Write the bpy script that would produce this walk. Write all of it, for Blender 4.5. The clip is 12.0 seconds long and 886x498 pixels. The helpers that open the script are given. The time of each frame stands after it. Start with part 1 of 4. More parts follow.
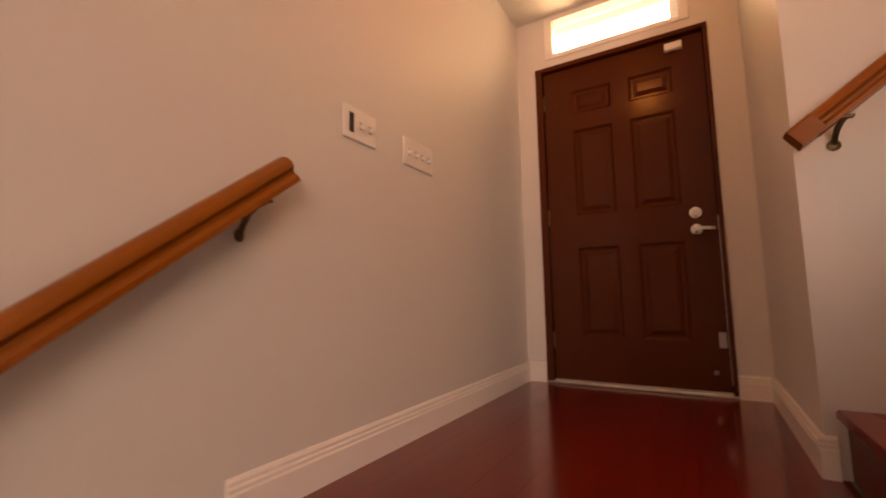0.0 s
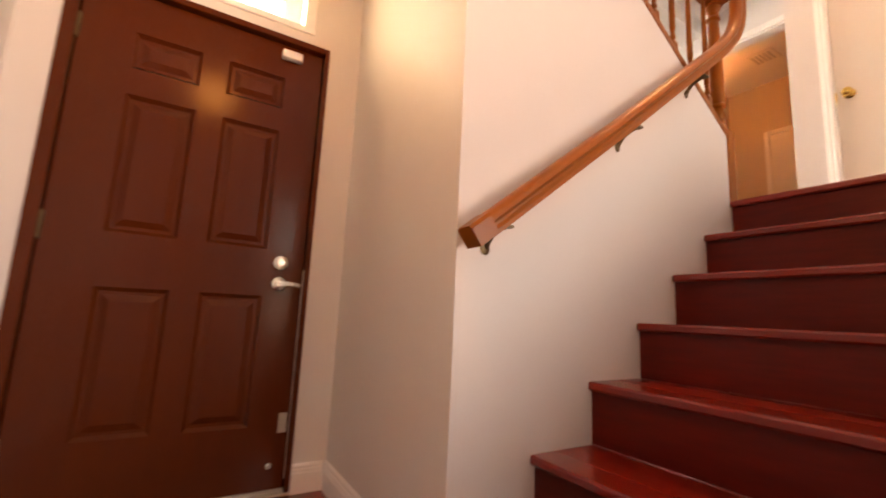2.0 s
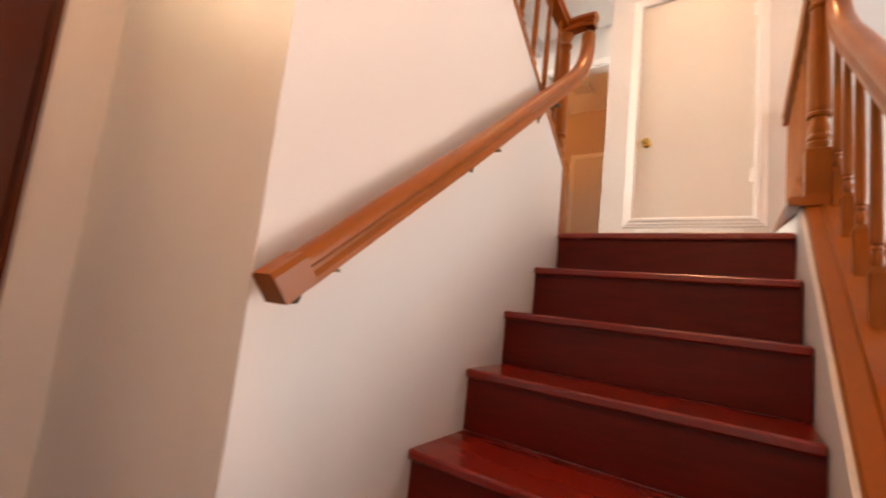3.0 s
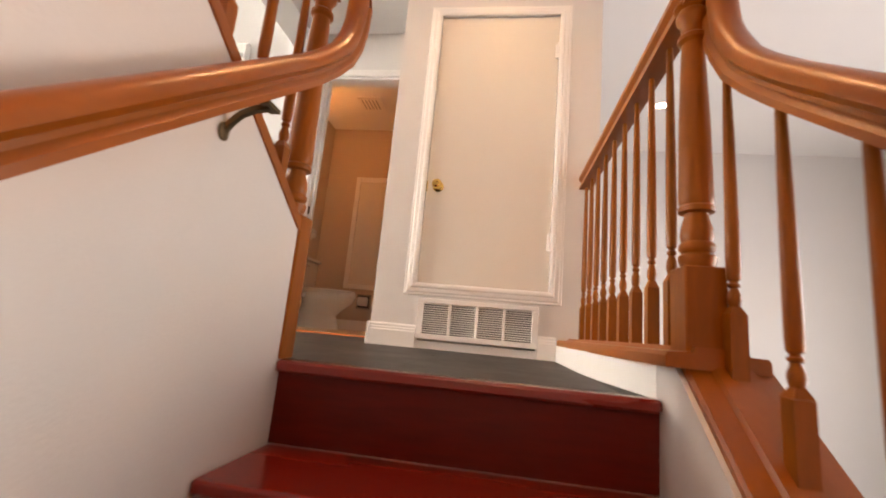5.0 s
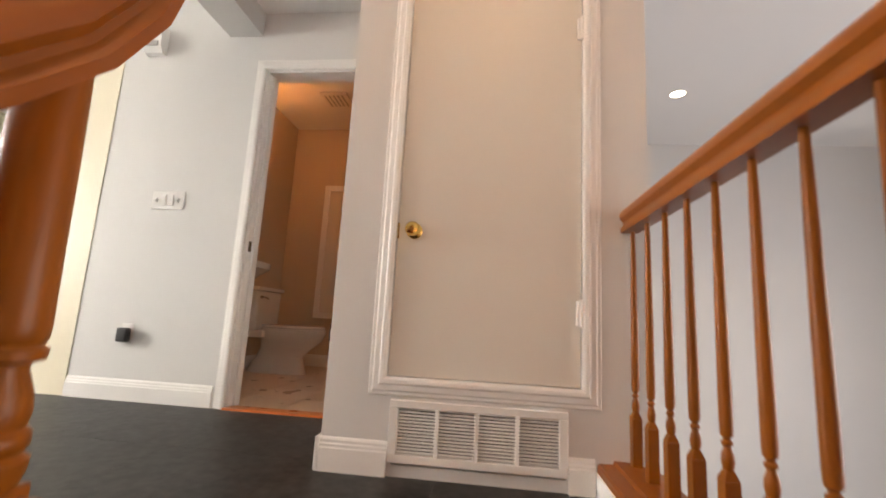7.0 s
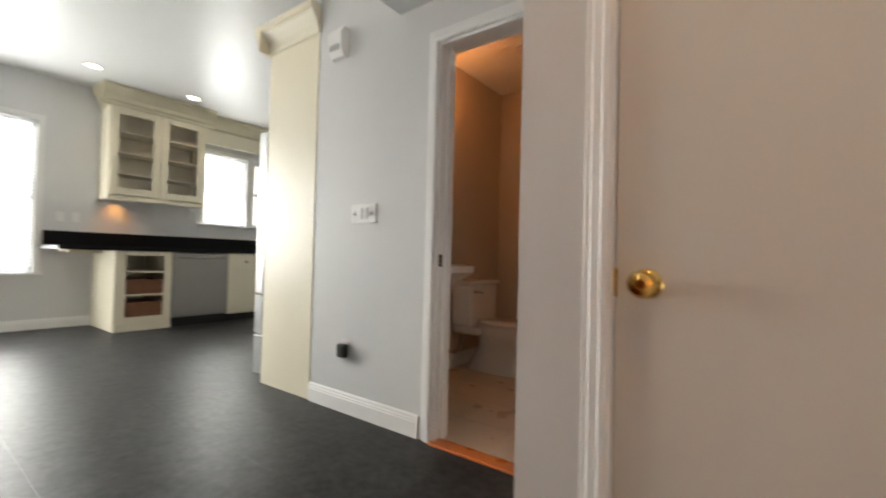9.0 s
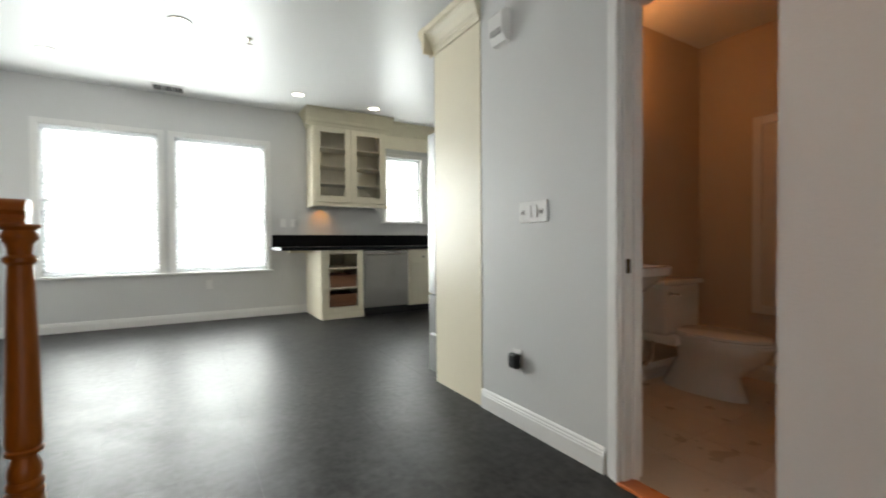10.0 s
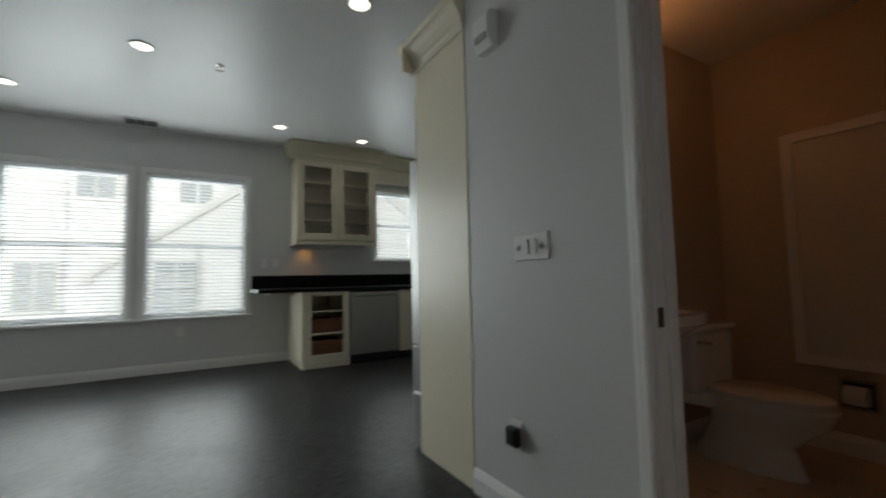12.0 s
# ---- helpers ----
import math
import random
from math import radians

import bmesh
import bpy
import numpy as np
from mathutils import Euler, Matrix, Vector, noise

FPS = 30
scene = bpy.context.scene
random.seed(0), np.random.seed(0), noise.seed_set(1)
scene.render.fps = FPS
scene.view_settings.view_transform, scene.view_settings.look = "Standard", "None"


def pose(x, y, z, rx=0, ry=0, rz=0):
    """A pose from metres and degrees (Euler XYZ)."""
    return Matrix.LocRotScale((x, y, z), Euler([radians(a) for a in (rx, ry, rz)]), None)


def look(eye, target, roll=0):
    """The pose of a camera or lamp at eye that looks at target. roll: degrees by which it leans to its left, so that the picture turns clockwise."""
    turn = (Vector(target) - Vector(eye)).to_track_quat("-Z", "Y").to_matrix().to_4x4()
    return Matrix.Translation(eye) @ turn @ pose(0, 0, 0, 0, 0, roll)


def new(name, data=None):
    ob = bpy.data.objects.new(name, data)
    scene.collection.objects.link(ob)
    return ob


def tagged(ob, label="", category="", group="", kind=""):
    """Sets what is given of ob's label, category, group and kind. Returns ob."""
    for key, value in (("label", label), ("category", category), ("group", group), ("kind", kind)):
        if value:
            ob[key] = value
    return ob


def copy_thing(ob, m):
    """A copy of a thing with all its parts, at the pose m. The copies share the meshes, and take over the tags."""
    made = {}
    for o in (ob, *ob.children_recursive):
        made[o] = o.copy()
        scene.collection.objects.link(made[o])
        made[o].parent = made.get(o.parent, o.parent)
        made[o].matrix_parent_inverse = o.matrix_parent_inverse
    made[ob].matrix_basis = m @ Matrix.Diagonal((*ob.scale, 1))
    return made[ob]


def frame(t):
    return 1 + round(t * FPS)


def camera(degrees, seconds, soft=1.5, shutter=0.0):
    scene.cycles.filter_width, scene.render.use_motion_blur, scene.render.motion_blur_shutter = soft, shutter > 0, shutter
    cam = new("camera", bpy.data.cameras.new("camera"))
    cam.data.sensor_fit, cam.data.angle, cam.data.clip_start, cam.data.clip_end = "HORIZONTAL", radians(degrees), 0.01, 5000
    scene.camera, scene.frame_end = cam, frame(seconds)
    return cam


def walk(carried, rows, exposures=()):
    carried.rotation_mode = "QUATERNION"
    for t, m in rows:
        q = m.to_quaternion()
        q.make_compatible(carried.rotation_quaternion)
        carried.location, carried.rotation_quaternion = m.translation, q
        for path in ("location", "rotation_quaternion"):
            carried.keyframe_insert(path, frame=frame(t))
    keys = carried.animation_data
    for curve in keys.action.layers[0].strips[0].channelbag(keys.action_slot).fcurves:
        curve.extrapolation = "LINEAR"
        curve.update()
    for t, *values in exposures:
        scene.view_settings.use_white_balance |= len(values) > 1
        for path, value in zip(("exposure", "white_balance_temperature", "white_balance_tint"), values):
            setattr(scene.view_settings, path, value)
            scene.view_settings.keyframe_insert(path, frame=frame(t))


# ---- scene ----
# ---- camera ----
cam = camera(92.0, 12.0, soft=1.8, shutter=0.4)
PATH = [
    (0, (0.958, -2.603, 0.52), (-0.067, -0.9, 0.743), -0.9),
    (0.5, (0.779, -2.431, 0.528), (0.13, -0.56, 0.807), 1.6),
    (1, (0.604, -2.215, 0.56), (0.518, -0.253, 0.937), 1.7),
    (1.5, (0.57, -2.069, 0.701), (1.152, -0.184, 1.036), 1.5),
    (2, (0.607, -1.927, 0.756), (1.623, -0.232, 1.06), 2.7),
    (2.5, (0.672, -1.804, 0.911), (1.967, -0.307, 1.199), 4.8),
    (3, (0.793, -1.685, 0.967), (2.412, -0.532, 1.199), 6.2),
    (3.5, (0.971, -1.607, 1.08), (2.794, -0.859, 1.419), 4.9),
    (5.5, (1.923, -1.434, 1.524), (3.868, -1.207, 1.928), 5.0),
    (6, (2.074, -1.387, 1.628), (3.995, -1.168, 2.139), 4.0),
    (6.5, (2.207, -1.4, 1.779), (4.158, -1.247, 2.191), 2.7),
    (6.7, (2.276, -1.399, 1.788), (4.233, -1.24, 2.167), 3.0),
    (7.6, (2.5, -1.39, 2.125), (4.43, -0.98, 2.255), 2.4),
    (8.5, (2.798, -1.361, 2.155), (4.647, -0.599, 2.116), 1.6),
    (9, (2.974, -1.296, 2.242), (4.575, -0.098, 2.285), 1.4),
    (9.5, (3.098, -1.202, 2.314), (4.391, 0.322, 2.387), 0.2),
    (10, (3.131, -1.126, 2.334), (4.151, 0.594, 2.302), -0.4),
    (10.5, (3.21, -1.044, 2.361), (3.781, 0.865, 2.53), -1.3),
    (11, (3.238, -1.016, 2.365), (3.718, 0.921, 2.49), -1.6),
    (11.5, (3.305, -0.969, 2.361), (3.909, 0.935, 2.44), -1.8),
    (12, (3.444, -0.8, 2.361), (4.46, 0.917, 2.501), -1.2),
]
EXPO = [(0, 0.85, 16500, 42), (0.5, 1.15, 15000, 38), (1.5, 1.65, 11800, 29), (2.5, 1.98, 9900, 24), (3.5, 1.72, 8900, 20), (5.5, 1.6, 8700, 17), (6.5, 1.35, 8300, 15), (8.5, 0.75, 7600, 11), (9.5, 0.52, 7200, 7), (10.5, 0.0, 6900, 4), (11, -0.68, 6700, 3), (12, -1.25, 6750, 3)]
walk(cam, [(t, look(e, g, r)) for t, e, g, r in PATH], exposures=EXPO)

# ---- levels and planes (metres) ----
R = 0.19                    # riser
M = 7 * R                   # main floor above the entry floor
CEIL = 4.21                 # kitchen, stairwell and living room ceiling
HALL = 3.72                 # ceiling in front of the powder room
PWC = 3.86                  # powder room ceiling
LIV = -6 * R                # lowest floor
YW = -0.97                  # wall along the upper flight
YB = 5.25                   # kitchen back wall
XL = 1.05                   # kitchen left wall
XP = 4.66                   # wall with the powder room door
XC = 3.926                  # closet front
YF = -1.925                 # balustrade along the upper flight
YR = -1.885                  # balustrade along the landing

# ---- world and light ----
world = bpy.data.worlds.new("world")
scene.world = world
world.use_nodes = True
wn = world.node_tree.nodes
sky = wn.new("ShaderNodeTexSky")
sky.sky_type, sky.sun_disc = "NISHITA", False
sky.sun_elevation, sky.sun_rotation = radians(30), radians(194)
wn["Background"].inputs["Strength"].default_value = 0.15
world.node_tree.links.new(sky.outputs[0], wn["Background"].inputs["Color"])
sun = new("sun", bpy.data.lights.new("sun", "SUN"))
sun.data.energy, sun.data.angle, sun.data.color = 5.0, radians(0.6), (1.0, 0.97, 0.93)
sun.matrix_world = look((0, 0, 17), (7, 28, 0))


def lamp(name, kind, place, target, watts, colour, size=0.1, size_y=None):
    ob = new(name, bpy.data.lights.new(name, kind))
    ob.data.energy, ob.data.color = watts, colour
    if kind == "AREA":
        ob.data.shape, ob.data.size, ob.data.size_y = "RECTANGLE", size, size_y or size
    else:
        ob.data.shadow_soft_size = size
    if kind == "SPOT":
        ob.data.spot_size, ob.data.spot_blend = radians(120), 0.6
    ob.matrix_world = look(place, target)
    return ob


DAY = (0.86, 0.93, 1.0)
WARM = (1.0, 0.34, 0.09)
lamp("window_light_a", "AREA", (2.27, 5.20, 2.83), (2.27, 0, 2.5), 37, DAY, 1.05, 1.65)
lamp("window_light_b", "AREA", (3.52, 5.20, 2.83), (3.52, 0, 2.5), 37, DAY, 1.05, 1.65)
lamp("window_light_c", "AREA", (6.15, 5.20, 3.18), (6.15, 0, 2.5), 14, DAY, 0.65, 1.0)
lamp("blind_light_a", "AREA", (2.26, 5.40, 2.83), (2.26, 0, 2.83), 60, DAY, 1.05, 1.65)
lamp("blind_light_b", "AREA", (3.52, 5.40, 2.83), (3.52, 0, 2.83), 60, DAY, 1.05, 1.65)
lamp("blind_light_c", "AREA", (6.18, 5.40, 3.18), (6.18, 0, 3.18), 22, DAY, 0.60, 1.0)
lamp("living_window_light", "AREA", (3.9, -6.55, 1.55), (3.9, 0, 1.5), 66, (0.77, 0.82, 1.0), 3.0, 2.3)
lamp("transom_light", "AREA", (0.59, 0.10, 2.18), (0.59, -2, 1.8), 2.4, (1.0, 0.86, 0.58), 0.7, 0.16)
lamp("stair_lamp_light", "POINT", (0.64, -1.55, 2.32), (0, 0, 0), 5.7, WARM, 0.07)
lamp("sconce_light", "POINT", (5.63, 0.58, 3.55), (0, 0, 0), 2.2, (1.0, 0.36, 0.12), 0.05)
lamp("under_cabinet_light", "SPOT", (4.80, 5.16, 2.87), (4.80, 5.19, 2.3), 2.8, (1.0, 0.45, 0.12), 0.03).data.spot_blend = 1.0

# ---- materials ----


def material(name, base, rough=0.5, metal=0.0, vary=0.08, scale=6.0, bump=0.15, fine=140.0, stretch=(1, 1, 1), coat=0.0, rvary=0.1, emit=None, spec=0.5, piece=0.35):
    m = bpy.data.materials.new(name)
    m.use_nodes = True
    n, l = m.node_tree.nodes, m.node_tree.links
    p = n["Principled BSDF"]
    tc, mp = n.new("ShaderNodeNewGeometry"), n.new("ShaderNodeMapping")
    mp.inputs["Scale"].default_value = stretch
    l.new(tc.outputs["Position"], mp.inputs["Vector"])
    big, small = n.new("ShaderNodeTexNoise"), n.new("ShaderNodeTexNoise")
    big.inputs["Scale"].default_value, big.inputs["Detail"].default_value = scale, 5
    small.inputs["Scale"].default_value, small.inputs["Detail"].default_value = fine, 3
    l.new(mp.outputs[0], big.inputs["Vector"]), l.new(mp.outputs[0], small.inputs["Vector"])
    add = n.new("ShaderNodeMath")
    add.operation = "ADD"
    l.new(big.outputs["Fac"], add.inputs[0]), l.new(small.outputs["Fac"], add.inputs[1])
    info = n.new("ShaderNodeObjectInfo")
    add2 = n.new("ShaderNodeMath")
    add2.operation = "MULTIPLY_ADD"
    add2.inputs[1].default_value = piece
    l.new(info.outputs["Random"], add2.inputs[0]), l.new(add.outputs[0], add2.inputs[2])
    mr = n.new("ShaderNodeMapRange")
    mr.inputs["From Min"].default_value, mr.inputs["From Max"].default_value = 0.6, 1.7
    mr.inputs["To Min"].default_value, mr.inputs["To Max"].default_value = 1 - vary, 1 + vary
    l.new(add2.outputs[0], mr.inputs["Value"])
    mix = n.new("ShaderNodeMix")
    mix.data_type, mix.blend_type = "RGBA", "MULTIPLY"
    mix.inputs["Factor"].default_value = 1.0
    mix.inputs["A"].default_value = (*base, 1)
    l.new(mr.outputs[0], mix.inputs["B"])
    l.new(mix.outputs["Result"], p.inputs["Base Color"])
    rr = n.new("ShaderNodeMapRange")
    rr.inputs["To Min"].default_value, rr.inputs["To Max"].default_value = max(0.02, rough - rvary), min(1, rough + rvary)
    l.new(big.outputs["Fac"], rr.inputs["Value"])
    l.new(rr.outputs[0], p.inputs["Roughness"])
    p.inputs["Metallic"].default_value = metal
    p.inputs["Specular IOR Level"].default_value = spec
    p.inputs["Coat Weight"].default_value = coat
    p.inputs["Coat Roughness"].default_value = 0.12
    if bump:
        b = n.new("ShaderNodeBump")
        b.inputs["Strength"].default_value, b.inputs["Distance"].default_value = bump, 0.002
        l.new(small.outputs["Fac"], b.inputs["Height"])
        l.new(b.outputs[0], p.inputs["Normal"])
    if emit:
        p.inputs["Emission Color"].default_value = (*emit[0], 1)
        p.inputs["Emission Strength"].default_value = emit[1]
    return m


PAINT = material("wall_paint", (0.66, 0.655, 0.645), 0.55, vary=0.03, scale=1.5, bump=0.25, fine=220)
# powder room paint made tan, putting its dim warm light into the colour
PAINTP = material("warm_shade_powder_paint", (0.58, 0.47, 0.36), 0.55, vary=0.04, scale=1.5, bump=0.25, fine=220)
CEILP = material("ceiling_paint", (0.80, 0.80, 0.79), 0.38, vary=0.02, scale=1.2, bump=0.12, fine=160)
TRIM = material("white_trim_paint", (0.80, 0.79, 0.77), 0.35, vary=0.03, scale=4, bump=0.05)
DOORW = material("closet_door_paint", (0.70, 0.665, 0.605), 0.42, vary=0.02, scale=2, bump=0.05)
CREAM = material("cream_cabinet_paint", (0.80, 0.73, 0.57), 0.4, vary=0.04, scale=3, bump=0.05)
# a darker cream than the cabinets, on crowns and the support rail
CREAMD = material("deeper_cream_paint", (0.66, 0.60, 0.44), 0.42, vary=0.06, scale=5, bump=0.05)
OAK = material("varnished_oak", (0.24, 0.067, 0.007), 0.36, vary=0.28, scale=9, bump=0.10, fine=70, stretch=(1, 1, 0.2), coat=0.03, spec=0.2)
OAKR = material("varnished_oak_rail", (0.275, 0.072, 0.008), 0.33, vary=0.13, scale=12, bump=0.08, fine=70, stretch=(0.4, 1, 1), coat=0.05, spec=0.28)
# riser cherry darkened against the treads, so upright faces carry their shade
CHERRY = material("shaded_red_cherry", (0.085, 0.0055, 0.003), 0.34, vary=0.4, scale=7, bump=0.05, fine=60, stretch=(1, 0.12, 1), coat=0.03, spec=0.18)
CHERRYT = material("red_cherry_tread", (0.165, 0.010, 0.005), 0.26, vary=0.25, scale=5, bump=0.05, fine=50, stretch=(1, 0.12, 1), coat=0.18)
DARKD = material("brown_door_paint", (0.082, 0.0155, 0.004), 0.16, vary=0.10, scale=6, bump=0.06, rvary=0.03, spec=0.22, fine=90, stretch=(4, 1, 0.5))
SLATE = material("dark_floor_tile", (0.043, 0.042, 0.042), 0.42, vary=0.85, scale=4.5, bump=0.05, fine=26, rvary=0.12, spec=0.13, piece=0.05)
GROUT = material("floor_grout", (0.045, 0.045, 0.047), 0.7, vary=0.1, scale=5)
BRASS = material("polished_brass", (0.80, 0.55, 0.18), 0.16, 1.0, vary=0.05, bump=0.0)
ABRASS = material("aged_brass", (0.13, 0.095, 0.055), 0.48, 1.0, vary=0.15, bump=0.05)
NICKEL = material("satin_nickel", (0.62, 0.57, 0.50), 0.22, 1.0, vary=0.05, bump=0.0)
STEEL = material("brushed_steel", (0.36, 0.34, 0.31), 0.42, 1.0, vary=0.06, scale=8, bump=0.04, fine=120, stretch=(40, 40, 0.5))
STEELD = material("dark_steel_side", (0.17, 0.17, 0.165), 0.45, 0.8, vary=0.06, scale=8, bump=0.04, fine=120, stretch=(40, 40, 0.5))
# door steel lighter than the body's, standing in for reflected window light
STEELB = material("window_lit_steel", (0.30, 0.30, 0.295), 0.42, 0.9, vary=0.05, scale=8, bump=0.04, fine=120, stretch=(40, 40, 0.5))
BLACK = material("black_plastic", (0.012, 0.012, 0.013), 0.35, vary=0.1, bump=0.05)
GRANITE = material("black_granite", (0.010, 0.010, 0.011), 0.45, vary=0.5, scale=40, bump=0.0, fine=260, spec=0.07)
WICKER = material("brown_wicker", (0.21, 0.085, 0.04), 0.6, vary=0.3, scale=20, bump=0.6, fine=120, stretch=(1, 1, 3))
PLASTIC = material("white_plastic", (0.78, 0.77, 0.75), 0.4, vary=0.03, bump=0.0)
CERAMIC = material("white_porcelain", (0.80, 0.79, 0.76), 0.10, vary=0.02, bump=0.0)
BEIGE = material("beige_bath_tile", (0.62, 0.50, 0.39), 0.3, vary=0.10, scale=6, bump=0.05)
THRESH = material("orange_wood_threshold", (0.50, 0.13, 0.03), 0.3, vary=0.2, scale=9, coat=0.4)
ALU = material("aluminium_strip", (0.55, 0.52, 0.48), 0.35, 1.0, vary=0.08)
# near-black sheet colour for the unlit depth behind grille, vent and paper holder
DARK = material("dark_void", (0.02, 0.02, 0.02), 0.8, vary=0.1)
LENS = material("lit_lamp_lens", (0.9, 0.9, 0.88), 0.5, vary=0.01, bump=0, emit=((1.0, 0.92, 0.80), 6.0))
GLOBE = material("lit_warm_globe", (0.9, 0.8, 0.6), 0.4, vary=0.01, bump=0, emit=((1.0, 0.52, 0.18), 4.0))
SIDING = material("pale_siding", (0.88, 0.88, 0.88), 0.7, vary=0.06, scale=2)
ROOFM = material("grey_shingle", (0.5, 0.5, 0.5), 0.85, vary=0.3, scale=12)
GROUND = material("pale_ground", (0.30, 0.30, 0.27), 0.9, vary=0.3, scale=1.0)
# pane base raised to a pale grey that stands in for reflected sky
HOUSEGLASS = material("sky_toned_window_glass", (0.38, 0.41, 0.43), 0.08, vary=0.2, bump=0.0)

# grey plastic; on slots and vent louvres the grey stands in for shade
GROUTW = material("shadow_grey_plastic", (0.40, 0.39, 0.38), 0.5, vary=0.03, bump=0)
CHERRYF = material("red_cherry_floor", (0.155, 0.009, 0.005), 0.18, vary=0.15, scale=5, bump=0.03, fine=50, stretch=(1, 0.12, 1), coat=0.4)


def glass_material():
    m = bpy.data.materials.new("clear_glass")
    m.use_nodes = True
    n, l = m.node_tree.nodes, m.node_tree.links
    n.clear()
    out, mix, tr, gl, fr = (n.new("ShaderNode" + k) for k in ("OutputMaterial", "MixShader", "BsdfTransparent", "BsdfGlossy", "Fresnel"))
    fr.inputs["IOR"].default_value = 1.45
    gl.inputs["Roughness"].default_value = 0.02
    l.new(fr.outputs[0], mix.inputs[0]), l.new(tr.outputs[0], mix.inputs[1]), l.new(gl.outputs[0], mix.inputs[2])
    l.new(mix.outputs[0], out.inputs[0])
    return m


GLASS = glass_material()


def slat_material(name, low, high):
    m = bpy.data.materials.new(name)
    m.use_nodes = True
    n, l = m.node_tree.nodes, m.node_tree.links
    p, out = n["Principled BSDF"], n["Material Output"]
    mix, tr, no, ra = (n.new("ShaderNode" + k) for k in ("MixShader", "BsdfTranslucent", "TexNoise", "MapRange"))
    no.inputs["Scale"].default_value = 3.0
    ra.inputs["To Min"].default_value, ra.inputs["To Max"].default_value = low, high
    p.inputs["Base Color"].default_value = (0.86, 0.87, 0.88, 1)
    p.inputs["Roughness"].default_value = 0.45
    tr.inputs["Color"].default_value = (0.86, 0.87, 0.88, 1)
    l.new(no.outputs["Fac"], ra.inputs["Value"]), l.new(ra.outputs[0], mix.inputs[0])
    l.new(p.outputs[0], mix.inputs[1]), l.new(tr.outputs[0], mix.inputs[2]), l.new(mix.outputs[0], out.inputs[0])
    return m


BLIND = slat_material("white_vinyl_slat", 0.58, 0.68)
VINYL = slat_material("white_vinyl_frame", 0.26, 0.34)

# ---- mesh helpers ----


def box(bm, x0, x1, y0, y1, z0, z1, bevel=0.0, seg=1):
    r = bmesh.ops.create_cube(bm, size=1)
    for v in r["verts"]:
        v.co = Vector(((x0 + x1) / 2 + v.co.x * (x1 - x0), (y0 + y1) / 2 + v.co.y * (y1 - y0), (z0 + z1) / 2 + v.co.z * (z1 - z0)))
    if bevel:
        edges = list({e for v in r["verts"] for e in v.link_edges})
        bmesh.ops.bevel(bm, geom=edges, offset=bevel, segments=seg, affect="EDGES", profile=0.6)
    return bm


def boxes(*rows, bevel=0.0):
    bm = bmesh.new()
    for r in rows:
        box(bm, *r, bevel=bevel)
    return bm


def lathe(profile, seg=16, cx=0, cy=0, cz=0):
    """Rings of (radius, height) round the z axis, closed at both ends."""
    bm = bmesh.new()
    rings = [[bm.verts.new((cx + r * math.cos(2 * math.pi * k / seg), cy + r * math.sin(2 * math.pi * k / seg), cz + z)) for k in range(seg)] for r, z in profile]
    for a, b in zip(rings, rings[1:]):
        for k in range(seg):
            bm.faces.new((a[k], a[(k + 1) % seg], b[(k + 1) % seg], b[k]))
    bm.faces.new(rings[0][::-1]), bm.faces.new(rings[-1])
    return bm


def sweep(points, profile, up=(0, 0, 1)):
    """A closed profile of (side, height) carried along a line of points."""
    bm = bmesh.new()
    pts = [Vector(p) for p in points]
    rings = []
    for i, p in enumerate(pts):
        a = (pts[i] - pts[i - 1]).normalized() if i else None
        b = (pts[i + 1] - pts[i]).normalized() if i + 1 < len(pts) else None
        d = ((a or b) + (b or a)).normalized()
        side = d.cross(Vector(up))
        side = side.normalized() if side.length > 1e-3 else Vector((0, 1, 0))
        top = side.cross(d).normalized()
        k = 1 / max(0.5, d.dot(b or a))
        rings.append([bm.verts.new(p + side * s + top * h * k) for s, h in profile])
    n = len(profile)
    for a, b in zip(rings, rings[1:]):
        for k in range(n):
            bm.faces.new((a[k], a[(k + 1) % n], b[(k + 1) % n], b[k]))
    bm.faces.new(rings[0][::-1]), bm.faces.new(rings[-1])
    bmesh.ops.recalc_face_normals(bm, faces=bm.faces)
    return bm


def prism(outline, axis, a, b):
    """An outline carried along an axis from a to b: (x, z) along y, (y, z) along x, (x, y) along z."""
    bm = bmesh.new()
    put = {"x": lambda p, t: (t, p[0], p[1]), "y": lambda p, t: (p[0], t, p[1]), "z": lambda p, t: (p[0], p[1], t)}[axis]
    lo, hi = [bm.verts.new(put(p, a)) for p in outline], [bm.verts.new(put(p, b)) for p in outline]
    n = len(outline)
    bm.faces.new(lo), bm.faces.new(hi[::-1])
    for k in range(n):
        bm.faces.new((lo[k], hi[k], hi[(k + 1) % n], lo[(k + 1) % n]))
    bmesh.ops.recalc_face_normals(bm, faces=bm.faces)
    return bm


def turned(bm, m):
    bmesh.ops.transform(bm, matrix=m, verts=bm.verts)
    return bm


def joined(*bms):
    out = bmesh.new()
    for b in bms:
        me = bpy.data.meshes.new("tmp")
        b.to_mesh(me)
        out.from_mesh(me)
        b.free()
        bpy.data.meshes.remove(me)
    return out


def part(name, bm, mat, parent=None, label="", smooth=False):
    me = bpy.data.meshes.new(name)
    bm.to_mesh(me)
    bm.free()
    me.materials.append(mat)
    if smooth:
        me.polygons.foreach_set("use_smooth", [True] * len(me.polygons))
        me.set_sharp_from_angle(angle=radians(38))
    ob = new(name, me)
    if parent:
        ob.parent = parent
    return tagged(ob, label)


def thing(name, place, label, category, group="", kind=""):
    ob = new(name)
    ob.empty_display_size = 0.05
    ob.location = place
    return tagged(ob, label, category, group, kind)


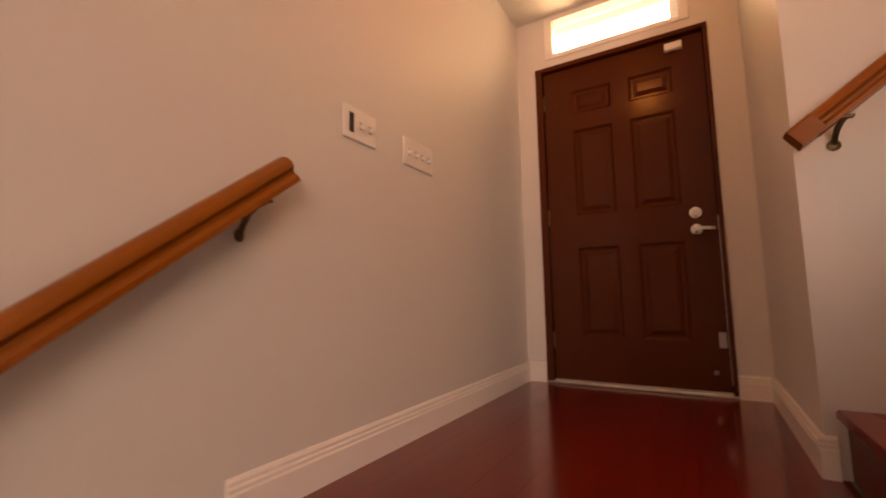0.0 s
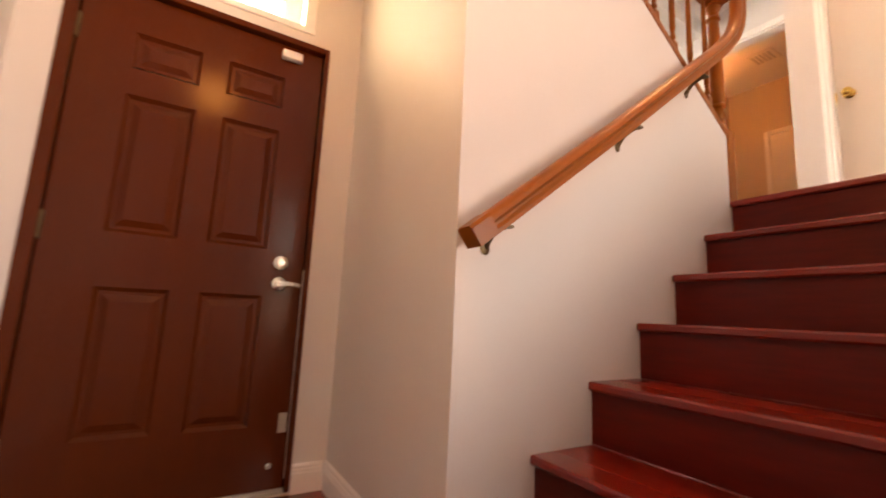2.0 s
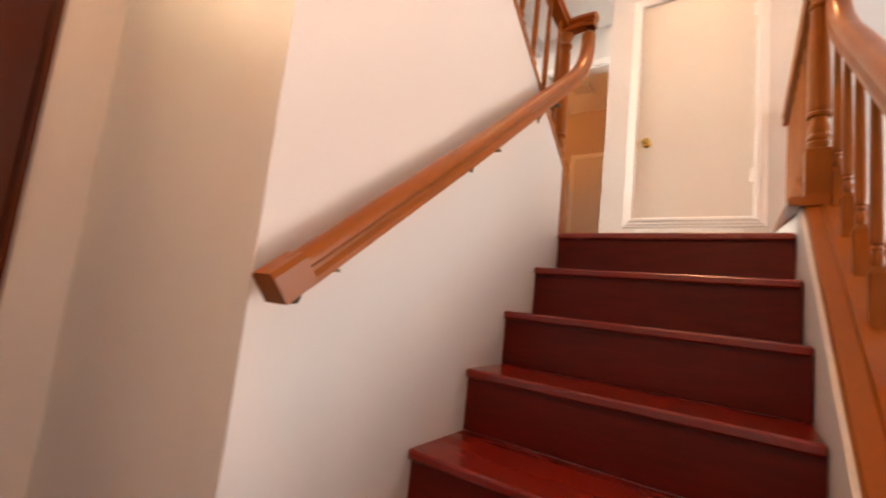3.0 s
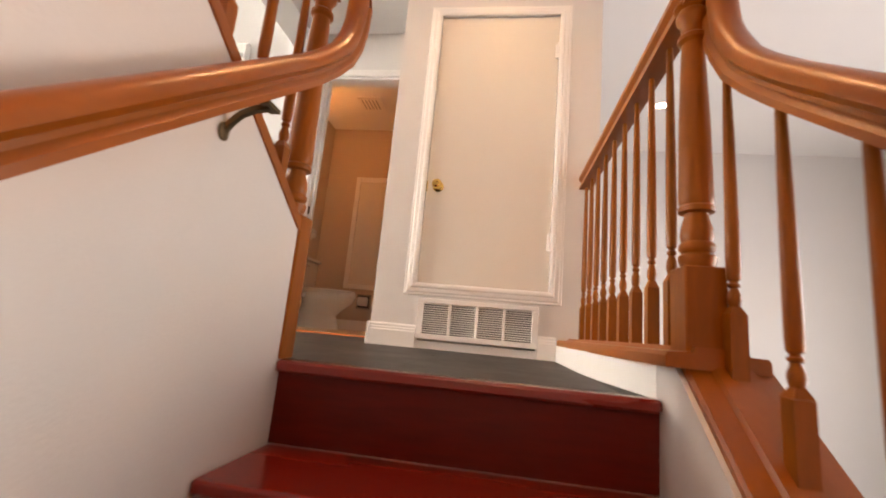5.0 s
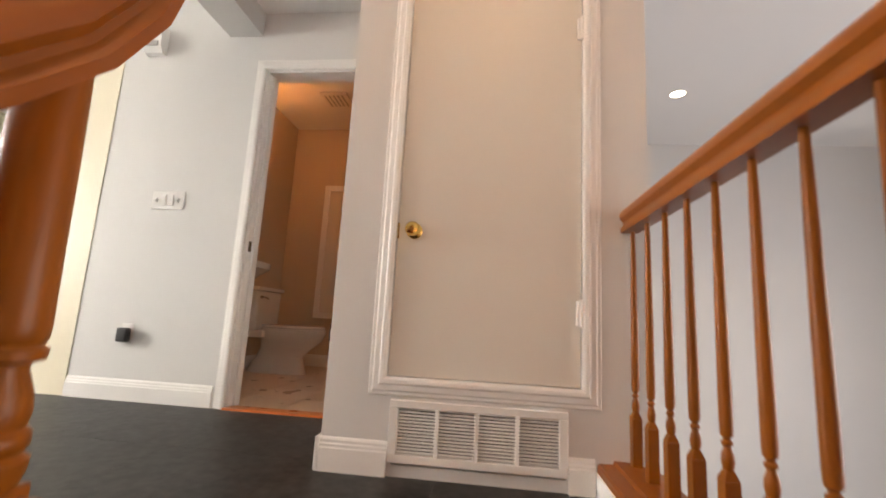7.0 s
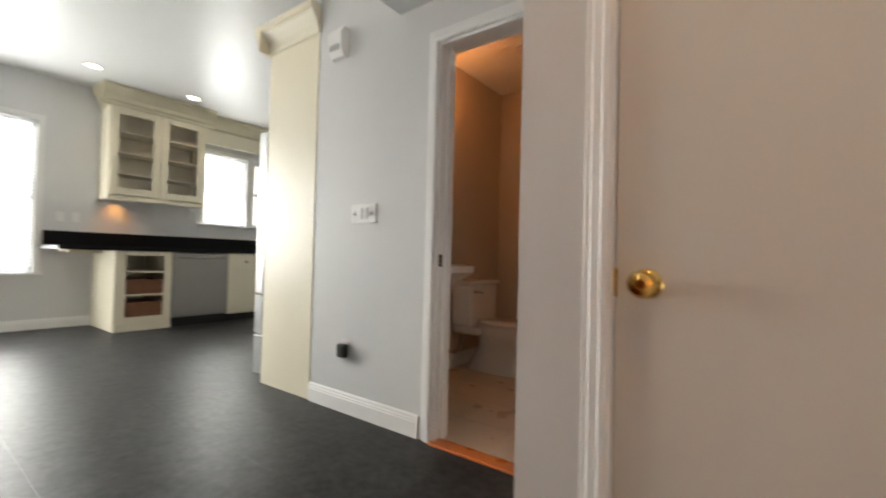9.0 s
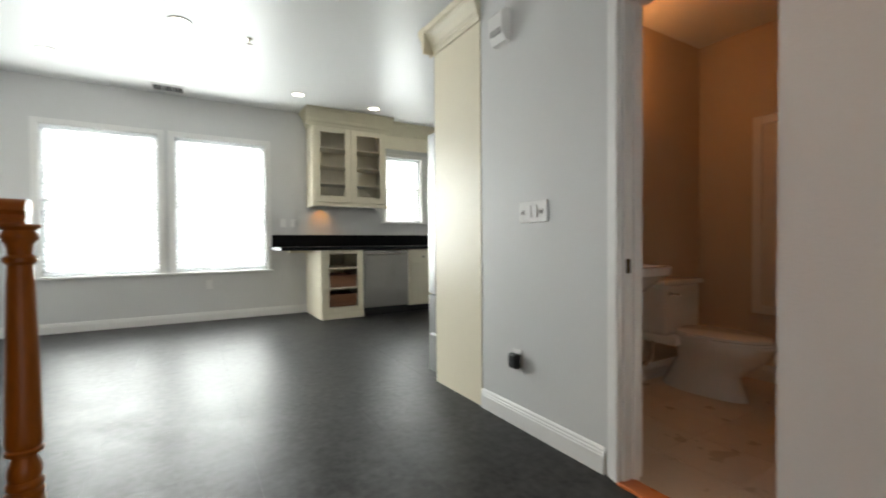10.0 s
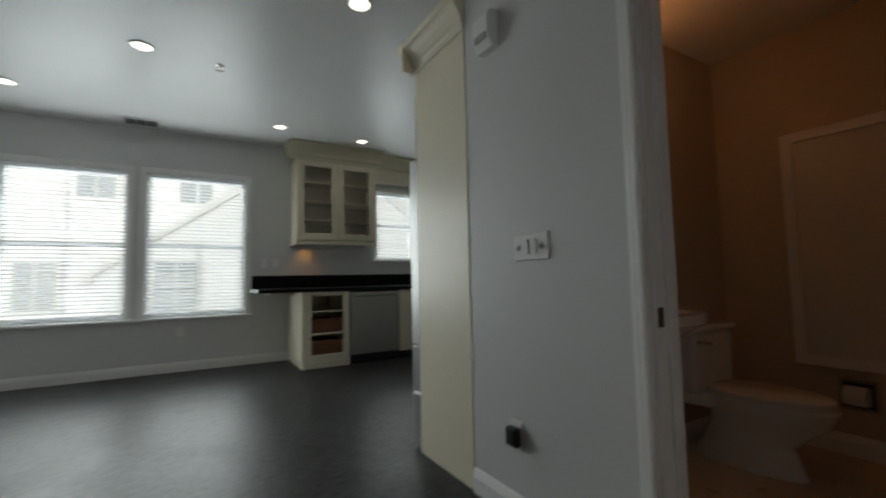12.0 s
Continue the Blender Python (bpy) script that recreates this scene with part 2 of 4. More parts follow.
def sub(name, bm, mat, parent, label="", smooth=False):
    """A part given in world places under a thing that stands elsewhere."""
    p = parent
    off = Vector((0, 0, 0))
    while p:
        off += Vector(p.location)
        p = p.parent
    return part(name, turned(bm, Matrix.Translation(-off)), mat, parent, label, smooth)


def structure(name, bm, mat, label, category, smooth=False):
    return tagged(part(name, bm, mat, smooth=smooth), label, category, kind="structure")


# ---- large structure ----
wall = lambda name, bm, label: structure(name, bm, PAINT, label, "wall")
wall("wall_left", boxes((-0.15, 0, -6.6, 0.15, LIV - 0.1, CEIL)), "pale lavender-grey painted wall beside the entry")
# front wall with the door opening and the transom above it
DX0, DX1, DTOP = 0.118, 1.078, 1.982
TX0, TX1, TZ0, TZ1 = 0.19, 1.0, 2.03, 2.315
wall("wall_front", boxes((0, DX0, 0, 0.15, 0, 2.33), (DX1, 1.223, 0, 0.15, 0, 2.33), (DX0, DX1, 0, 0.15, DTOP, TZ0),
                         (DX0, TX0, 0, 0.15, TZ0, 2.33), (TX1, DX1, 0, 0.15, TZ0, 2.33), (TX0, TX1, 0, 0.15, TZ1, 2.33)), "pale grey painted wall round the entry door")
slope = lambda x: 1.66 + 0.69 * (2.72 - x)
wall("wall_return", boxes((1.223, 1.36, YW + 0.1, 0.15, 0, 2.33)), "pale grey painted wall beside the entry door")
wall("wall_stair", prism([(1.223, 0), (2.72, 0), (2.72, 1.64), (1.223, slope(1.223) - 0.02), (1.223, 2.33)], "y", YW, YW + 0.1), "lavender-white painted wall along the upper flight")
wall("wall_over_entry", prism([(0, 2.33), (1.223, 2.33), (1.223, slope(1.223) - 0.02), (0, slope(0) - 0.02)], "y", YW, YW + 0.1), "painted wall above the entry recess")
structure("ceiling_entry", boxes((0, 1.36, YW + 0.1, 0.15, 2.33, 2.40)), CEILP, "white painted low ceiling before the entry door", "ceiling")
# kitchen shell
wall("wall_kitchen_left", boxes((XL - 0.15, XL, 0.36, YB + 0.15, M - 0.3, CEIL)), "pale grey painted kitchen wall")
W1, W2, W3, W4 = (1.70, 2.815), (2.98, 4.06), (5.86, 6.50), (6.62, 7.25)
WZ0, WZ1, WY0, WY1 = 1.975, 3.69, 2.665, 3.71
bw = [(XL - 0.15, W1[0], M - 0.3, CEIL), (W1[1], W2[0], M - 0.3, CEIL), (W2[1], W3[0], M - 0.3, CEIL), (W3[1], W4[0], M - 0.3, CEIL), (W4[1], 8.15, M - 0.3, CEIL)]
for w, z0, z1 in ((W1, WZ0, WZ1), (W2, WZ0, WZ1), (W3, WY0, WY1), (W4, WY0, WY1)):
    bw += [(w[0], w[1], M - 0.3, z0), (w[0], w[1], z1, CEIL)]
wall("wall_kitchen_back", boxes(*[(a, b, YB, YB + 0.15, c, d) for a, b, c, d in bw]), "pale grey painted wall with kitchen windows")
wall("wall_kitchen_right", boxes((8.0, 8.15, 0.99, YB, M - 0.3, CEIL)), "pale painted wall at the end of the kitchen")
wall("wall_fridge", boxes((XP + 0.12, 8.15, 0.90, 0.99, M - 0.3, CEIL)), "painted wall behind the refrigerator")
# wall with the powder room door
PY0, PY1, PTOP = -0.75, 0.015, 3.33
wall("wall_powder", boxes((XP, XP + 0.12, PY1, 0.99, M, CEIL), (XP, XP + 0.12, PY0, PY1, PTOP, CEIL), (XP, XP + 0.12, -0.95, PY0, M, CEIL)), "pale lavender-grey painted wall with switches")
structure("wall_powder_left", boxes((XP + 0.12, 6.65, 0.78, 0.90, M, PWC + 0.1)), PAINTP, "warm-lit painted powder room wall", "wall")
structure("wall_powder_back", boxes((6.65, 6.77, -1.05, 0.90, M, PWC + 0.1)), PAINTP, "warm-lit painted powder room end wall", "wall")
structure("wall_powder_right", boxes((XP + 0.12, 6.65, -1.05, -0.95, M, PWC + 0.1)), PAINTP, "painted powder room side wall", "wall")
structure("ceiling_powder", boxes((XP + 0.12, 6.65, -0.95, 0.78, PWC, PWC + 0.1)), CEILP, "white powder room ceiling", "ceiling")
# closet block with its door opening and grille opening
CY0, CY1 = -1.955, -0.816
wall("wall_closet", boxes((XC, XC + 0.1, CY0, CY1, M, M + 0.04), (XC, XC + 0.1, CY0, CY1, 3.257, CEIL), (XC, XC + 0.1, CY0, -1.722, M + 0.04, 3.257),
                          (XC, XC + 0.1, -1.041, CY1, M + 0.04, 3.257), (XC, XC + 0.1, -1.722, -1.041, 1.578, 1.666), (XC, XC + 0.09, -1.722, -1.667, M + 0.04, 1.578), (XC, XC + 0.09, -1.071, -1.041, M + 0.04, 1.578),
                          (XC + 0.1, XP + 0.12, CY0, CY0 + 0.1, M, CEIL), (XC + 0.1, XP, -0.95, CY1, M, CEIL), (XC + 0.09, XC + 0.1, -1.722, -1.041, M + 0.04, 3.257)), "lavender-white painted closet wall")
# ceilings
structure("ceiling_kitchen", boxes((XL - 0.15, 8.15, 0.29, YB + 0.15, CEIL, CEIL + 0.1)), CEILP, "white satin-painted kitchen ceiling", "ceiling")
structure("ceiling_stairwell", boxes((-0.15, 2.9, -6.6, 0.29, CEIL, CEIL + 0.1), (2.9, 9.0, -6.6, -0.95, CEIL, CEIL + 0.1)), CEILP, "white painted ceiling over stairs and living room", "ceiling")
structure("ceiling_hall", boxes((2.9, XP + 0.12, -0.95, 0.07, HALL, HALL + 0.1)), CEILP, "white low ceiling before the powder room", "ceiling")
structure("ceiling_beam", boxes((2.9, XP, 0.07, 0.29, 3.56, CEIL)), PAINT, "pale painted dropped beam", "beam")
wall("wall_over_hall", boxes((2.88, XP + 0.12, -1.05, -0.95, HALL, CEIL)), "painted wall over the hall ceiling")
# living room shell
wall("wall_living_end", boxes((7.8, 7.95, -6.6, CY0 + 0.1, LIV - 0.1, CEIL)), "white painted living room wall")
wall("wall_living_side", boxes((XP + 0.12, 7.8, CY0, CY0 + 0.1, LIV - 0.1, CEIL)), "painted wall behind the closet")
wall("wall_living_window", boxes((-0.15, 2.3, -6.75, -6.6, LIV - 0.1, CEIL), (5.5, 7.95, -6.75, -6.6, LIV - 0.1, CEIL), (2.3, 5.5, -6.75, -6.6, LIV - 0.1, 0.3), (2.3, 5.5, -6.75, -6.6, 2.8, CEIL)), "white painted living room wall with a wide window")
wall("wall_under_landing", boxes((2.72, 7.8, CY0 + 0.1, CY0 + 0.2, LIV - 0.1, M - 0.1)), "painted wall under the landing")
structure("floor_living", boxes((-0.15, 7.95, -6.75, CY0 + 0.2, LIV - 0.1, LIV)), SLATE, "dark lower floor", "floor")
# floors
structure("floor_main", boxes((2.735, 8.15, 0.36, YB, M - 0.12, M - 0.004), (2.735, XP, -1.96, 0.36, M - 0.12, M - 0.004), (XL, 2.735, 0.36, YB, M - 0.12, M - 0.004)), GROUT, "dark grey resilient floor with tile joints", "floor")
structure("floor_powder", boxes((XP, 6.65, -0.95, 0.78, M - 0.12, M - 0.002)), BEIGE, "beige tiled powder room floor", "floor")
structure("floor_entry", boxes((0, 1.27, -1.846, 0, -0.12, -0.004)), CHERRY, "glossy red cherry plank floor", "floor")
structure("floor_porch", boxes((-2, 1.36, 0.15, 3.0, -0.2, -0.03)), GROUND, "pale concrete porch", "porch")

wall("wall_stair_far", boxes((-0.15, XL - 0.15, 0.29, 0.36, 2.4, CEIL)), "painted wall above the porch")


def baseboard(name, x0, x1, y0, y1, z, along, side):
    """A moulded white baseboard 0.135 high against a wall; side: the way its face looks."""
    h = [(a, b * 0.85) for a, b in [(0, 0), (0.016, 0), (0.016, 0.092), (0.013, 0.098), (0.013, 0.108), (0.009, 0.114), (0.009, 0.124), (0.004, 0.133), (0, 0.135)]]
    if along == "y":
        bm = prism([(x0 + side * a, z + b) for a, b in h], "y", y0, y1)
    else:
        bm = prism([(y0 + side * a, z + b) for a, b in h], "x", x0, x1)
    return structure(name, bm, TRIM, "white moulded wooden baseboard", "baseboard")


baseboard("baseboard_entry_left", 0, 0, -1.985, -0.001, 0, "y", 1)
baseboard("baseboard_entry_front_a", 0.016, DX0, 0, 0, 0, "x", -1)
baseboard("baseboard_entry_front_b", DX1, 1.207, 0, 0, 0, "x", -1)
baseboard("baseboard_entry_return", 1.223, 0, YW + 0.0, -0.001, 0, "y", -1)
baseboard("baseboard_entry_corner", 1.207, 1.25, YW, 0, 0, "x", -1)
baseboard("baseboard_kitchen_left", XL, 0, 0.37, YB, M, "y", 1)
baseboard("baseboard_kitchen_back", XL + 0.016, 4.59, YB, 0, M, "x", -1)
baseboard("baseboard_switch_wall", XP, 0, 0.092, 0.985, M, "y", -1)
baseboard("baseboard_closet_a", XC, 0, -1.060, CY1, M, "y", -1)
baseboard("baseboard_closet_b", XC, 0, -1.765, -1.678, M, "y", -1)
baseboard("baseboard_powder_left", XP + 0.12, 6.65, 0.78, 0, M, "x", -1)
baseboard("baseboard_powder_back", 6.65, 0, -0.95, 0.764, M, "y", -1)
structure("baseboard_closet_side", boxes((XC - 0.016, XC + 0.6, CY1, CY1 + 0.016, M, M + 0.115), bevel=0.003), TRIM, "white wooden baseboard on the closet corner", "baseboard")

# ---- entry door ----
door = thing("door_1", (0.6, 0.03, 0), "closed dark brown six-panel entry door", "door", kind="structure")
SX0, SX1, SZ0, SZ1 = 0.165, 1.052, 0.016, 1.948
sub("frame", boxes((DX0 + 0.002, SX0 - 0.003, -0.012, 0.12, 0, DTOP - 0.002), (SX1 + 0.003, DX1 - 0.002, -0.012, 0.12, 0, DTOP - 0.002), (SX0 - 0.003, SX1 + 0.003, -0.012, 0.12, SZ1 + 0.003, DTOP - 0.002),
                   (SX0 - 0.003, SX0 + 0.012, 0.065, 0.12, 0.0, SZ1), (SX1 - 0.012, SX1 + 0.003, 0.065, 0.12, 0.0, SZ1), bevel=0.003), DARKD, door, "dark brown painted door frame")
PX = ((0.335, 0.565), (0.665, 0.895))
PZ = ((0.27, 0.80), (1.00, 1.535), (1.64, 1.79))
rows = [(SX0, PX[0][0], 0.02, 0.06, SZ0, SZ1), (PX[0][1], PX[1][0], 0.02, 0.06, SZ0, SZ1), (PX[1][1], SX1, 0.02, 0.06, SZ0, SZ1)]
zs = [SZ0, PZ[0][0], PZ[0][1], PZ[1][0], PZ[1][1], PZ[2][0], PZ[2][1], SZ1]
for x0, x1 in PX:
    rows += [(x0, x1, 0.02, 0.06, zs[k], zs[k + 1]) for k in (0, 2, 4, 6)]
slab = sub("slab", boxes(*rows), DARKD, door)
for x0, x1 in PX:
    for z0, z1 in PZ:
        b = bmesh.new()
        ring = lambda d, y: [b.verts.new(v) for v in ((x0 + d, y, z0 + d), (x1 - d, y, z0 + d), (x1 - d, y, z1 - d), (x0 + d, y, z1 - d))]
        rr = [ring(0, 0.021), ring(0.014, 0.034), ring(0.026, 0.034), ring(0.05, 0.023)]
        for p, q in zip(rr, rr[1:]):
            for k in range(4):
                b.faces.new((p[k], p[(k + 1) % 4], q[(k + 1) % 4], q[k]))
        b.faces.new(rr[-1])
        bmesh.ops.recalc_face_normals(b, faces=b.faces)
        sub("panel", b, DARKD, door)
rot_y = Matrix.Rotation(radians(90), 4, "X")
disc = lambda prof, x, y, z: turned(lathe(prof, 20), Matrix.Translation((x, y, z)) @ rot_y)
sub("deadbolt", disc([(0.033, -0.002), (0.033, 0.008), (0.029, 0.014), (0.018, 0.016), (0.016, 0.022)], 0.955, 0.02, 0.945), NICKEL, door, "satin nickel deadbolt", True)
sub("handle_rose", disc([(0.034, -0.002), (0.034, 0.006), (0.028, 0.014), (0.013, 0.018), (0.012, 0.045)], 0.955, 0.02, 0.855), NICKEL, door, "satin nickel lever handle", True)
sub("lever", sweep([(0.955, -0.02, 0.855), (0.99, -0.026, 0.856), (1.02, -0.026, 0.853), (1.035, -0.022, 0.849)], [(-0.007, -0.008), (0.007, -0.008), (0.007, 0.008), (-0.007, 0.008)]), NICKEL, door, "satin nickel lever", True)
sub("alarm_contact", boxes((0.868, 0.955, -0.012, 0.02, 1.875, 1.915), bevel=0.004), PLASTIC, door, "white plastic alarm contact")
sub("sweep_strip", boxes((SX0, SX1, 0.012, 0.02, 0.004, 0.022)), ALU, door, "worn aluminium door sweep")
sub("strike_plate", boxes((1.012, 1.046, 0.015, 0.02, 0.24, 0.32), bevel=0.002), ALU, door, "bare metal plate")
# bright metal sliver stands in for daylight leaking past the door edge
sub("weather_strip", boxes((1.0525, 1.0565, 0.004, 0.016, 0.06, 0.92)), ALU, door, "thin bright strip for daylight leaking at the door edge")
sub("door_stop", disc([(0.014, -0.002), (0.014, 0.012), (0.009, 0.018)], 0.99, 0.02, 0.115), NICKEL, door, "small metal stop", True)
for z in (0.25, 1.0, 1.75):
    sub("hinge", boxes((SX0 - 0.012, SX0 + 0.006, 0.008, 0.02, z - 0.05, z + 0.05), bevel=0.003), ABRASS, door, "aged brass hinge")
structure("threshold", boxes((DX0, DX1, -0.02, 0.14, 0.0, 0.012), bevel=0.004), ALU, "worn metal door threshold", "threshold")

win = thing("window_transom", (0.6, 0.07, 2.175), "narrow bright transom window above the entry door", "window", kind="structure")
sub("frame", boxes((TX0, TX0 + 0.05, -0.008, 0.1, TZ0, TZ1), (TX1 - 0.05, TX1, -0.008, 0.1, TZ0, TZ1), (TX0 + 0.05, TX1 - 0.05, -0.008, 0.1, TZ0, TZ0 + 0.032), (TX0 + 0.05, TX1 - 0.05, -0.008, 0.1, TZ1 - 0.03, TZ1), bevel=0.003), TRIM, win)
pane = sub("pane", boxes((TX0 + 0.05, TX1 - 0.05, 0.06, 0.064, TZ0 + 0.032, TZ1 - 0.03)), GLASS, win)
pane.visible_shadow = False


def switch_plate(name, place, turn, gangs, label):
    """A wall plate that faces -y before turning, with rockers; first gang may be a dark toggle."""
    w, h = 0.072 + 0.046 * (len(gangs) - 1), 0.114
    t = thing(name, place, label, "switch")
    t.rotation_euler = (0, 0, radians(turn))
    part("plate", box(bmesh.new(), -w / 2, w / 2, -0.007, 0, -h / 2, h / 2, 0.004), PLASTIC, t)
    for i, g in enumerate(gangs):
        x = (i - (len(gangs) - 1) / 2) * 0.046
        if g == "dark":
            part("dimmer", box(bmesh.new(), x - 0.011, x + 0.011, -0.011, -0.007, -0.034, 0.034, 0.002), BLACK, t, "dark slide control")
        elif g == "rocker":
            part("rocker", turned(box(bmesh.new(), -0.016, 0.016, -0.006, 0.002, -0.033, 0.033, 0.002), Matrix.Translation((x, -0.008, 0)) @ Matrix.Rotation(radians(4), 4, "X")), TRIM, t)
        else:
            part("toggle", turned(box(bmesh.new(), -0.005, 0.005, -0.018, 0.002, -0.006, 0.006, 0.001), Matrix.Translation((x, -0.008, 0)) @ Matrix.Rotation(radians(25), 4, "X")), TRIM, t)
            part("toggle_slot", box(bmesh.new(), x - 0.006, x + 0.006, -0.0085, -0.007, -0.013, 0.013), GROUTW, t)
    return t


switch_plate("switch_plate", (0.0, -1.55, 1.098), 90, ["dark", "toggle", "toggle"], "white three-gang switch plate with a dark dimmer")
switch_plate("switch_plate", (0.0, -1.20, 1.09), 90, ["toggle", "toggle", "toggle", "toggle"], "white four-gang switch plate beside the entry door")
switch_plate("switch_plate", (XP, 0.535, 2.487), -90, ["toggle", "rocker", "rocker", "toggle"], "white multi-gang switch plate beside the powder room")

# ---- handrails ----
RAILP = [(-0.028, -0.032), (0.028, -0.032), (0.028, -0.020), (0.020, -0.010), (0.020, -0.002), (0.031, 0.008), (0.031, 0.020), (0.022, 0.032), (0.008, 0.037), (-0.008, 0.037),
         (-0.022, 0.032), (-0.031, 0.020), (-0.031, 0.008), (-0.020, -0.002), (-0.020, -0.010), (-0.028, -0.020)]


def bracket(parent, base, arm):
    """A wall bracket: rosette on the wall, a curved arm to the underside of the rail."""
    base, arm = Vector(base), Vector(arm)
    out = Vector((arm.x - base.x, arm.y - base.y, 0))
    n = out.normalized()
    rise = Vector((0, 0, arm.z - base.z))
    pts = [base, base + out * 0.14 + rise * 0.34, base + out * 0.36 + rise * 0.68, base + out * 0.68 + rise * 0.90, arm]
    sub("bracket", joined(sweep(pts, [(-0.006, -0.006), (0.006, -0.006), (0.007, 0.003), (0, 0.008), (-0.007, 0.003)]),
                          turned(lathe([(0.017, 0), (0.017, 0.003), (0.011, 0.005), (0.008, 0.006)], 14), Matrix.Translation(base) @ n.to_track_quat("Z", "Y").to_matrix().to_4x4()),
                          boxes((arm.x - 0.020, arm.x + 0.020, arm.y - 0.010, arm.y + 0.010, arm.z - 0.003, arm.z + 0.004))), ABRASS, parent, "aged brass rail bracket", True)


ra = thing("handrail", (0.07, -1.9, 0.85), "orange-brown varnished oak handrail on the entry wall", "handrail")
sub("rail", sweep([(0.072, -1.895, 0.847), (0.072, -2.3, 0.535), (0.072, -3.5, -0.39)], RAILP), OAKR, ra, smooth=True)
for y in (-1.985, -2.9):
    z = 0.872 + (y + 1.862) * 0.77
    bracket(ra, (0.0, y + 0.01, z - 0.10), (0.066, y + 0.03, z - 0.022))

GOOSE = [(2.50, 1.958), (2.58, 2.03), (2.645, 2.098), (2.69, 2.17), (2.712, 2.24), (2.718, 2.31), (2.718, 2.375)]
YH = YW - 0.074
rb = thing("handrail", (1.9, YH, 1.5), "varnished oak handrail with a gooseneck end beside the stairs", "handrail")
sub("rail", sweep([(1.258, YH, 0.984), (1.8, YH, 1.402)] + [(x, YH, z) for x, z in GOOSE], [(a * 0.92, b * 0.92) for a, b in RAILP]), OAKR, rb, smooth=True)
sub("end_block", sweep([(1.215, YH, 0.951), (1.272, YH, 0.995)], [(-0.034, -0.027), (0.029, -0.027), (0.029, 0.024), (0.022, 0.033), (-0.026, 0.033), (-0.034, 0.024)]), OAKR, rb, "squared oak end block")
sub("rail_return", sweep([(2.718, YH - 0.03, 2.385), (2.722, YH + 0.04, 2.392), (2.735, YW + 0.05, 2.395)], RAILP), OAKR, rb, smooth=True)
for x in (1.315, 1.90, 2.37):
    z = 0.932 + (x - 1.185) * 0.764
    bracket(rb, (x + 0.002, YW, z - 0.088), (x + 0.015, YH, z - 0.032))

# ---- stairs ----
NX = [1.253 + 0.2405 * k for k in range(7)]
NX[6] = 2.693
NX[3] += 0.013
st = thing("staircase", (2.0, -1.4, 0), "red cherry staircase up to the main floor", "staircase")
for k in range(7):
    x, z = NX[k], (k + 1) * R
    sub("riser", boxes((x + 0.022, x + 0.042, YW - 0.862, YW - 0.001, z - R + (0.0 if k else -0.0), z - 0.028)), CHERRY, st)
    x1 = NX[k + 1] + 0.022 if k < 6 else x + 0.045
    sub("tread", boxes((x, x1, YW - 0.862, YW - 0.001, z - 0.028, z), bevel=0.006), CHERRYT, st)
lo = thing("lower_staircase", (0.6, -2.6, -0.6), "red cherry staircase down from the entry", "staircase")
sub("landing_nosing", boxes((0.001, 1.26, -1.872, -1.845, -0.028, 0.002), bevel=0.006), CHERRYT, lo)
for k in range(1, 7):
    y, z = -1.848 - 0.25 * (k - 1), -R * k
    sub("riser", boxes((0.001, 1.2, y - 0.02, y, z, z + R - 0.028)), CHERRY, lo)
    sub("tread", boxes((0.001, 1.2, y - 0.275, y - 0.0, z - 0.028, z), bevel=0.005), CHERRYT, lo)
up = thing("upper_staircase", (1.6, -0.3, M), "red cherry staircase rising above the entry", "staircase")
for k in range(1, 10):
    x, z = 2.70 - 0.275 * (k - 1), M + R * k
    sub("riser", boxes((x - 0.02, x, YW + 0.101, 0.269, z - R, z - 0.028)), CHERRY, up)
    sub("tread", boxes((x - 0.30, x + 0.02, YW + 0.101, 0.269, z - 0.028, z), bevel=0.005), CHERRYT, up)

# knee walls under the balustrades
capz = lambda x: 1.40 + 0.79 * (x - 2.62)
wall("wall_knee_flight", prism([(1.2, LIV), (2.741, LIV), (2.741, 1.404), (2.64, 1.404), (1.2, capz(1.2) - 0.012)], "y", -2.0, YW - 0.865), "white painted knee wall beside the stairs")
structure("curb_landing", prism([(2.742, -1.834), (3.1, -1.788), (3.4, -1.772), (XC - 0.001, -1.768), (XC - 0.001, CY0), (2.742, CY0)], "z", M - 0.3, 1.405), TRIM, "white painted landing curb", "curb")
wall("wall_upper_far", prism([(XL, M - 0.3), (2.72, M - 0.3), (2.72, 1.64), (XL, slope(XL) - 0.02)], "y", 0.27, 0.355), "white painted wall under the far balustrade")
wall("wall_landing_front", boxes((2.716, 2.76, YW - 0.86, YW, LIV, M - 0.1)), "plain wall below the landing")
wall("wall_lower_right", boxes((1.2, 1.25, -4.2, YW - 0.87, LIV, 0.0)), "plain wall beside the lower flight")


